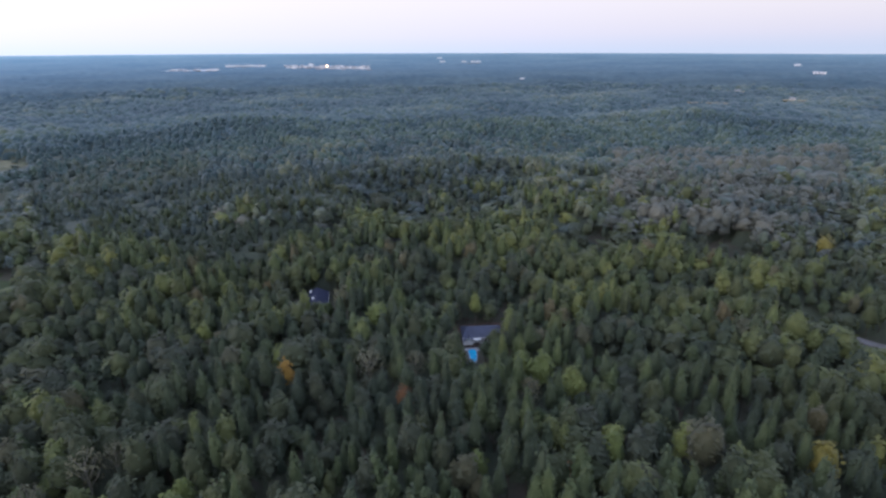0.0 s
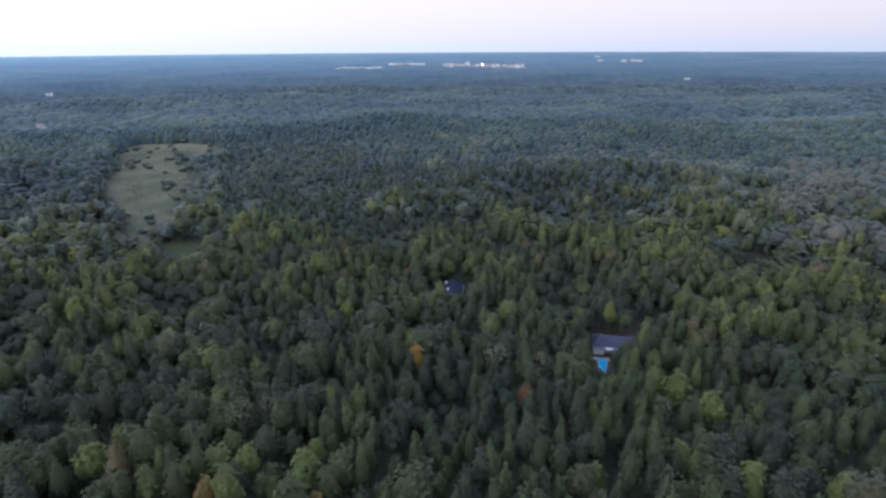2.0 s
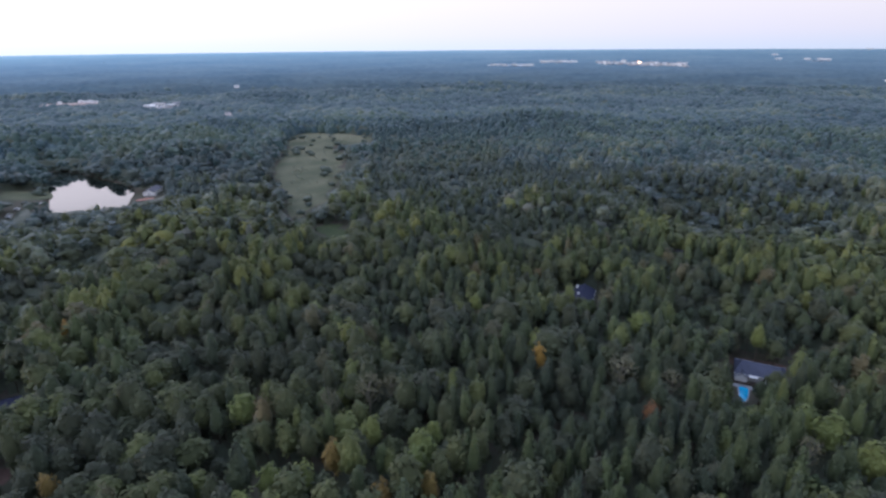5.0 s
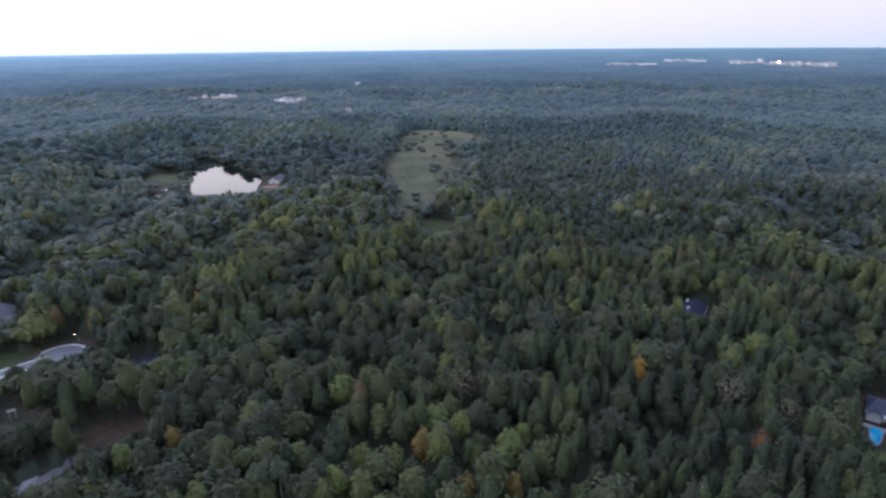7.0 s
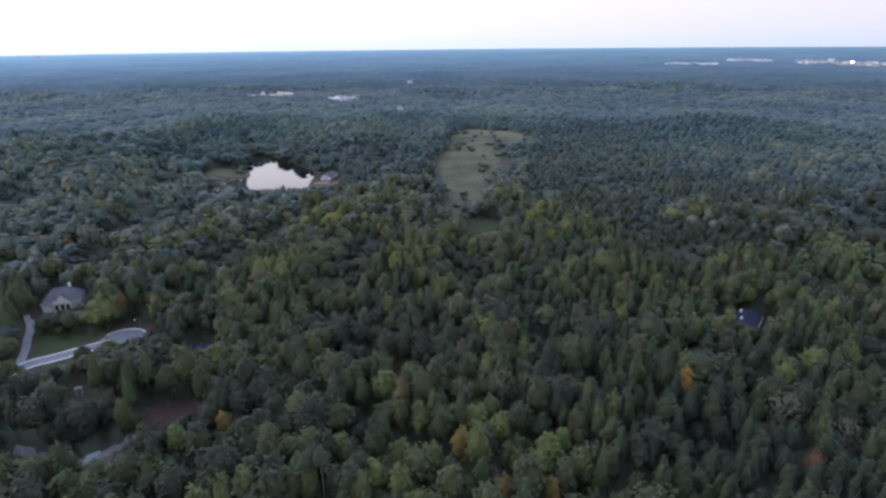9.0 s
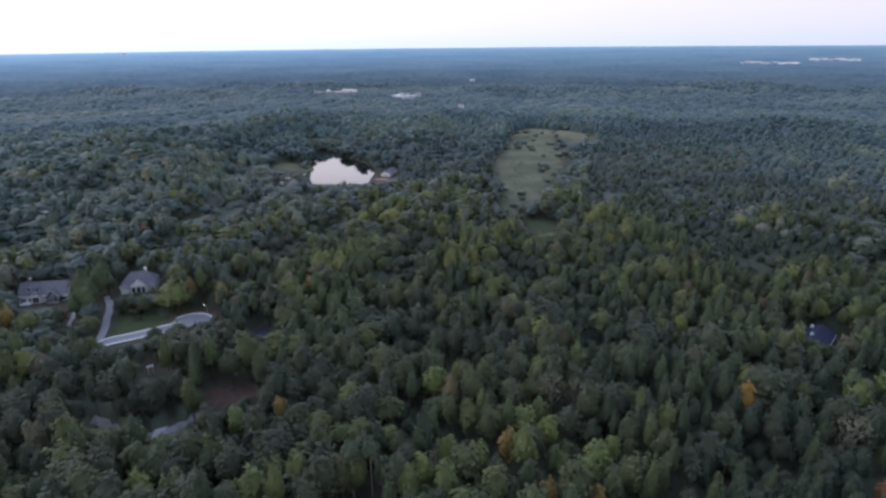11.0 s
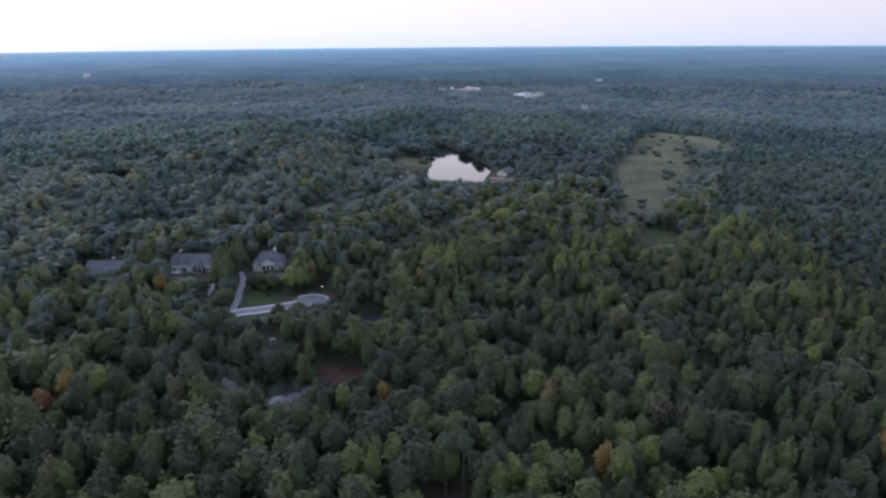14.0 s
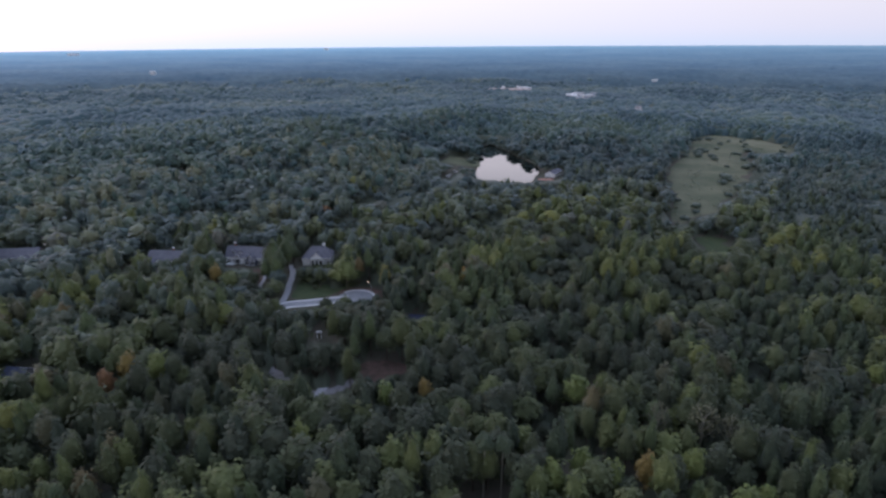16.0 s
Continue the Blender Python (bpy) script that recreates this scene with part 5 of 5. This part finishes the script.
# long grey house with dormers and a white gabled entrance
h_a = house("large grey-roofed house with white gables beside a driveway", -336.5, -6.8, 62.4, 23, 11, 4.6, 4.8, WHITE, SHINGLE, cols=6, pane=(2.3, 1.9))
front_gable(h_a, 5.5, -8.2, 6.4, 3.4, 3.6, 4.5, SHINGLE_BLUE, SHINGLE)
for wx in (3.9, 7.1):
    window(h_a, wx, -8.24, 0.5, 2.0, 2.3)
front_gable(h_a, -3.2, -6.6, 4.6, 4.2, 2.2, 3.0, WHITE, SHINGLE)
window(h_a, -3.2, -6.64, 0.5, 3.0, 2.6)
for dx in (-6.5, -2.5):
    d = part("dormer", move(wall_body(1.8, 2.6, 1.3), Matrix.Translation((dx, -2.9, 6.0))), SIDING, h_a, "small roof dormer")
    part("dormer_roof", move(prism_roof(3.0, 1.9, 7.3, 0.8, 0.2), Matrix.Translation((dx, -2.8, 0)) @ Matrix.Rotation(radians(90), 4, "Z")), SHINGLE, d)
    part("dormer_window", box(dx - 0.5, dx + 0.5, -4.24, -4.19, 6.2, 7.1), PANE, d)
chimney(h_a, -7.5, 1.0, 6.0, 11.0, BRICKRED)
part("porch_slab", box(-11, -5.5, -8.5, -5.6, -0.2, 0.25, 0.04), KERB, h_a, "pale porch slab")
h_a2 = house("grey-roofed garage wing behind the large house", -344, 9.5, 62.4, 9, 7.5, 3.4, 3.0, SIDING, SHINGLE, cols=2)

# hipped house with a white pediment
h_b = house("grey hip-roofed house with a white columned porch", -319.8, 34.6, 69.4, 17, 12, 4.8, 5.2, SIDING, SHINGLE, hip=5.5, cols=6)
front_gable(h_b, 0.6, -8.0, 8.2, 4.8, 3.7, 4.6, WHITE, SHINGLE, glazed=False)
for cx_ in (-2.7, -0.9, 1.9, 3.9):
    col = part("porch_column", tube([(cx_, -8.6, 0), (cx_, -8.6, 4.6)], [0.24, 0.2], 10), WHITE, h_b, "white porch column")
    part("column_base", box(cx_ - 0.3, cx_ + 0.3, -8.9, -8.3, -0.1, 0.25), WHITE, col)
part("entablature", box(-3.3, 4.5, -8.9, -8.1, 4.6, 5.1), WHITE, h_b, "white beam over the porch")
# flat dark panels stand in for the shade of the porch recesses
for wx in (-1.8, 0.5, 2.9):
    part("porch_shade_panel", box(wx - 0.72, wx + 0.72, -8.12, -7.9, 0.1, 3.5, 0.04), PANE, h_b, "dark panel standing for the shaded porch recess between white columns")
front_gable(h_b, -6.3, -7.2, 4.0, 3.6, 1.8, 3.0, WHITE, SHINGLE)
chimney(h_b, 3.4, 1.5, 6.0, 11.2, KERB)

h_c = house("grey-roofed house half hidden by trees", -350, -53, 66, 20, 12, 3.8, 4.2, SIDING, SHINGLE, cols=6)
front_gable(h_c, -7.0, -13.0, 6.0, 3.2, 2.4, 8.0, SIDING, SHINGLE)
chimney(h_c, 4.0, 1.0, 6.0, 9.2, BRICKRED)
h_d = house("low grey-roofed house among trees", -388, -140, 78, 24, 12, 3.6, 3.8, SIDING, SHINGLE, cols=7)
front_gable(h_d, 6.0, -9.0, 6.0, 3.2, 2.2, 4.0, SIDING, SHINGLE)

# house with the pool
h_e = house("slate-blue-roofed house beside a swimming pool", 15.2, 222.2, 3, 17, 10.5, 3.0, 2.6, SIDING, SHINGLE_BLUE, hip=2.5, cols=6)
front_gable(h_e, -6.4, -7.6, 4.2, 2.6, 1.4, 3.0, WHITE, SHINGLE_BLUE)
part("awning", box(-3.8, -0.8, -7.4, -5.7, 2.55, 2.7, 0.03), WHITE, h_e, "white patio awning")
for ax in (-3.6, -1.0):
    part("awning_post", tube([(ax, -7.25, -0.1), (ax, -7.25, 2.55)], [0.07, 0.07], 6), WHITE, h_e)
deck = tagged(new("wooden_deck"), "dark wooden deck between house and pool", "deck")
deck.matrix_basis = pose(11.5, 214.0, 0, 0, 0, 3)
for i in range(22):
    part("plank", box(-5.4 + i * 0.5, -4.93 + i * 0.5, -1.6, 2.0, 0.30, 0.36), DARKWOOD, deck)
for px_ in (-5.2, 0, 5.2):
    part("joist", box(px_ - 0.1, px_ + 0.1, -1.5, 1.9, -0.2, 0.296), DARKWOOD, deck)


def lounge_chair():
    c = tagged(new("garden_chair"), "dark garden chair on the wooden deck", "chair", "chairs on the deck")
    part("seat", box(-0.3, 0.3, -0.3, 0.3, 0.40, 0.46, 0.02), DARKWOOD, c)
    part("backrest", move(box(-0.3, 0.3, -0.03, 0.03, 0, 0.6, 0.02), pose(0, 0.3, 0.46, -15)), DARKWOOD, c)
    for sx in (-0.25, 0.25):
        for sy in (-0.25, 0.25):
            part("leg", box(sx - 0.03, sx + 0.03, sy - 0.03, sy + 0.03, 0, 0.40), DARKWOOD, c)
    return c


lc = lounge_chair()
lc.matrix_basis = pose(14.2, 214.2, 0.36, 0, 0, 20)
copy_thing(lc, pose(15.6, 213.6, 0.36, 0, 0, -30))
pool = tagged(new("swimming_pool"), "bright turquoise swimming pool with a pale rim", "pool")
pool_line = blob([(8.4, 211.0), (12.4, 211.6), (12.6, 206), (11.9, 200.2), (9.6, 199.8), (9.2, 205.5)], 2)
part("water", slab(pool_line, 0.16, 0.3), POOL, pool, "turquoise water")
rim = [Vector(q) for q in pool_line] + [Vector(pool_line[0])]
part("coping", strip(rim, 0.35, 0.24, 0.4), CONCRETE, pool, "pale stone rim")
tagged(part("pool_terrace", slab(blob([(6.2, 213.0), (14.6, 213.0), (14.8, 210.0), (6.6, 209.8)], 1), 0.08), CONCRETE), "pale concrete pool terrace", "terrace", kind="structure")
ground_piece("bare_yard", [(4, 226), (2, 234), (30, 238), (34, 224), (24, 214)], 0.05, LITTER, "reddish-brown bare yard behind the house", "yard")

h_f = house("dark-blue-roofed house deep among trees", -65.5, 256, 100, 21, 10.5, 3.4, 3.2, SIDING, SHINGLE_DARK, hip=2.0, cols=6)
for vx, vy in ((8.0, 3.4), (-8.6, 4.0), (-3.0, 1.6)):
    part("roof_vent", box(vx - 0.6, vx + 0.6, vy - 0.55, vy + 0.55, 3.2 + 3.2 * (1 - vy / 5.25), 4.5 + 3.2 * (1 - vy / 5.25), 0.06), WHITE, h_f, "white roof vent")
h_g = house("grey-roofed house glimpsed between trees", -34.5, 352, 30, 9, 7, 3.2, 3.0, SIDING, SHINGLE, cols=4)
shed = house("small dark-blue-roofed outbuilding among trees", -221, 67, 60, 7, 5, 2.6, 1.6, SIDING, SHINGLE_DARK, cols=3)
h_i = house("dark-roofed outbuilding half hidden by trees", -231, -98, 60, 9, 6, 2.8, 2.0, SIDING, SHINGLE_BLUE, cols=3)
h_h = house("grey-roofed white lodge beside the pond", -484, 300, 128, 22, 10, 3.6, 2.2, WHITE, SHINGLE, cols=7)
ground_piece("terrace", [(-476, 277), (-470, 274), (-463, 287), (-470, 291)], 0.08, TERRACOTTA, "pinkish paved terrace beside the lodge", "terrace", 1)


def arbor():
    a = tagged(new("garden_arbor"), "white wooden garden arbor between trees", "arbor")
    for sx in (-0.9, 0.9):
        for sy in (-0.4, 0.4):
            part("post", box(sx - 0.12, sx + 0.12, sy - 0.12, sy + 0.12, -0.1, 3.2, 0.02), WHITE, a)
    for sy in (-0.4, 0.4):
        part("beam", box(-1.3, 1.3, sy - 0.09, sy + 0.09, 3.2, 3.5, 0.02), WHITE, a)
    for i in range(6):
        part("rafter", box(-1.1 + i * 0.44 - 0.05, -1.1 + i * 0.44 + 0.05, -0.7, 0.7, 3.505, 3.65), WHITE, a)
    return a


ar = arbor()
ar.matrix_basis = pose(-221.5, 20.3, 0, 0, 0, 85)


def street_lamp(x, y, z, turn, h=6.5):
    s = tagged(new("street_lamp"), "lit street lamp with an orange glow", "street lamp", "street lamps")
    s.matrix_basis = pose(x, y, z, 0, 0, turn)
    part("pole", tube([(0, 0, -0.3), (0, 0, h * 0.5), (0, 0, h)], [0.11, 0.09, 0.06], 8), METAL, s)
    part("arm", tube([(0, 0, h), (0.5, 0, h + 0.25), (1.1, 0, h + 0.28)], [0.05, 0.045, 0.04], 6), METAL, s)
    hd = part("lamp_head", box(0.8, 1.6, -0.2, 0.2, h + 0.22, h + 0.42, 0.06), METAL, s, "grey lamp head")
    bm = bmesh.new()
    bmesh.ops.create_icosphere(bm, subdivisions=2, radius=0.14, matrix=Matrix.Translation((1.25, 0, h + 0.12)) @ Matrix.Diagonal((1, 0.8, 0.7, 1)))
    part("bulb", bm, LAMP_GLOW, hd, "glowing orange lamp glass", True)
    return s


pole = tagged(new("utility_pole"), "tall weathered wooden utility pole beside the driveway", "pole")
pole.matrix_basis = pose(-186, 16, 0)
part("shaft", tube([(0, 0, -0.5), (0, 0, 5), (0.05, 0, 10.5)], [0.17, 0.15, 0.11], 8), BARK, pole)
part("crossarm", box(-1.1, 1.1, -0.06, 0.06, 9.6, 9.75, 0.01), BARK, pole)
for ix in (-0.95, 0.95):
    part("insulator", tube([(ix, 0, 9.75), (ix, 0, 9.95)], [0.06, 0.04], 6), KERB, pole)
street_lamp(-265.4, 54.8, 0, -100, 4.5)
street_lamp(-604, -60, 0, 0, 10.5)


def car(label):
    c = tagged(new("car"), label, "car", "cars parked by the pond")
    bm = box(-2.2, 2.2, -0.88, 0.88, 0.35, 0.85, 0.12)
    part("body", bm, WHITE, c, "white painted body")
    bm = bmesh.new()
    lo = [bm.verts.new(q) for q in ((-1.6, -0.82, 0.84), (1.0, -0.82, 0.84), (1.0, 0.82, 0.84), (-1.6, 0.82, 0.84))]
    hi = [bm.verts.new(q) for q in ((-1.2, -0.68, 1.45), (0.3, -0.68, 1.45), (0.3, 0.68, 1.45), (-1.2, 0.68, 1.45))]
    for i in range(4):
        bm.faces.new((lo[i], lo[(i + 1) % 4], hi[(i + 1) % 4], hi[i]))
    bm.faces.new(hi)
    cab = part("cabin", bm, PANE, c, "dark glazed cabin")
    part("roof_panel", box(-1.25, 0.35, -0.72, 0.72, 1.452, 1.5, 0.02), WHITE, cab)
    for sx in (-1.35, 1.35):
        for sy in (-0.86, 0.86):
            wh = part("wheel", tube([(sx, sy - 0.1, 0.33), (sx, sy + 0.1, 0.33)], [0.33, 0.33], 14), RUBBER, c)
            part("rim", tube([(sx, sy - 0.11, 0.33), (sx, sy + 0.11, 0.33)], [0.19, 0.19], 10), METAL, wh)
    return c


cr0 = car("white car parked beside the pond")
cr0.matrix_basis = pose(-515, 194, 0, 0, 0, 30)
for x, y, a in ((-535, 210, 50), (-532, 208, 48), (-511, 193, 20), (-518, 197, 70), (-536, 229, 10)):
    copy_thing(cr0, pose(x, y, 0, 0, 0, a))


# ---- distant buildings ----
def hall(x, y, z, turn, L, D, h, label, group, wall_mat=WHITE, roof_mat=KERB):
    b3 = tagged(new("distant_building"), label, "building", group)
    b3.matrix_basis = pose(x, y, z, 0, 0, turn)
    part("wall", wall_body(L, D, h, 0), wall_mat, b3)
    part("roof", prism_roof(L, D, h + 0.02, D * 0.10, 0.5, 0.0), roof_mat, b3)
    part("door", box(-L * 0.08, L * 0.08, -D / 2 - 0.15, -D / 2 + 0.05, 0, h * 0.6), METAL, b3)
    for i in range(4):
        wx = -L / 2 + L * (i + 0.5) / 4 + L * 0.02
        part("window", box(wx - L * 0.04, wx + L * 0.04, -D / 2 - 0.12, -D / 2 + 0.05, h * 0.65, h * 0.85), PANE, b3)


rng = random.Random(5)
for i in range(17):
    p = at(rng.uniform(54.9, 57.4), rng.uniform(1352, 1458), 13.0)
    hall(*p, 56 + rng.uniform(-30, 30), rng.uniform(9, 20), rng.uniform(8, 14), rng.uniform(3, 6), "pale flat-roofed depot building in the distance", "depot buildings", rng.choice((WHITE, SIDING)), rng.choice((KERB, CONCRETE, WHITE)))
for az, r, L in ((61.9, 1605, 12), (61.3, 1590, 14), (62.3, 1630, 9), (63.8, 1618, 8), (61.6, 1618, 7)):
    p = at(az, r, 15.5)
    hall(*p, az + rng.uniform(-20, 20), L, 8, 4, "white building on the building site", "site buildings")
for az, r, L in ((50.7, 1150, 11), (84.9, 1246, 6), (-31.3, 1450, 12), (-27.0, 1672, 12)):
    p = at(az, r, 15.5 if az < 0 else 13.0)
    hall(*p, az, L, 7, 4.5, "pale house alone in the distant woods", "lone distant houses", SIDING, CONCRETE)


def far_lot(az0, az1, r0, r1, mat, label):
    pts = [(a, r0) for a in np.linspace(az0, az1, 12)] + [(a, r1) for a in np.linspace(az1, az0, 12)]
    rr = random.Random(int(r0))
    lot_piece("far_lot", [at(a, r + rr.uniform(-0.25, 0.25) * (r1 - r0), 8.5) for a, r in pts], mat, label, 8)


far_lot(21.3, 26.0, 3100, 3165, KERB, "long pale cleared strip near the horizon")
far_lot(17.0, 20.5, 3365, 3420, KERB, "long pale cleared strip near the horizon")
far_lot(10.6, 14.8, 3225, 3270, KERB, "pale ground of a distant town")
far_lot(8.0, 11.2, 3110, 3160, KERB, "pale ground of a distant town")
far_lot(-3.5, -2.0, 3490, 3515, CONCRETE, "pale lot near the horizon")
far_lot(20.2, 21.7, 2060, 2075, CONCRETE, "thin pale strip in the distant woods")
far_lot(-33.2, -32.4, 2640, 2665, CONCRETE, "pale lot in the distant woods")
rng = random.Random(11)
for i in range(95):
    az = rng.uniform(7.2, 15.1)
    p = at(az, 3095 + (az - 7.4) * 24 + rng.gauss(0, 60), 8.5)
    hall(*p, rng.uniform(0, 180), rng.uniform(14, 34), rng.uniform(8, 16), rng.uniform(4, 9), "pale building of a distant town", "town buildings", rng.choice((WHITE, SIDING, CONCRETE)), rng.choice((KERB, WHITE, CONCRETE)))
for i in range(26):
    az = rng.uniform(17.0, 26.0)
    if 20.6 < az < 21.2:
        continue
    p = at(az, (3130 if az > 21 else 3390) + rng.uniform(-20, 20), 8.5)
    hall(*p, rng.uniform(0, 180), rng.uniform(14, 40), rng.uniform(8, 16), rng.uniform(4, 7), "low pale building near the horizon", "roadside buildings", rng.choice((WHITE, SIDING)), rng.choice((KERB, WHITE)))
for az, r in ((0.4, 3955), (0.1, 3549), (-2.0, 3530), (-3.4, 3506), (-2.9, 3530), (-7.7, 2196), (-6.0, 4620), (-31.2, 3254), (-32.6, 2672), (-33.1, 2660), (96.4, 2404), (102.2, 4071), (101.8, 4075), (81.0, 4376), (49.6, 1993)):
    p = at(az, r, 13)
    hall(*p, az, r * 0.008, 12, 13 if az > 80 else 6, "small pale building near the horizon", "lone distant houses")
fl = tagged(new("flood_lamp"), "bright pinkish flood lamp in a distant town", "flood lamp")
fl.matrix_basis = pose(*at(11.3, 3085, 9), 0, 0, 11.3)
part("pole", tube([(0, 0, -6), (0, 0, 14)], [0.5, 0.3], 8), METAL, fl)
bm = bmesh.new()
bmesh.ops.create_icosphere(bm, subdivisions=2, radius=3.6, matrix=Matrix.Translation((0, 0, 15)) @ Matrix.Diagonal((1.6, 1, 0.9, 1)))
part("lamp_head", bm, FLOOD_GLOW, fl, "glowing lamp head", True)
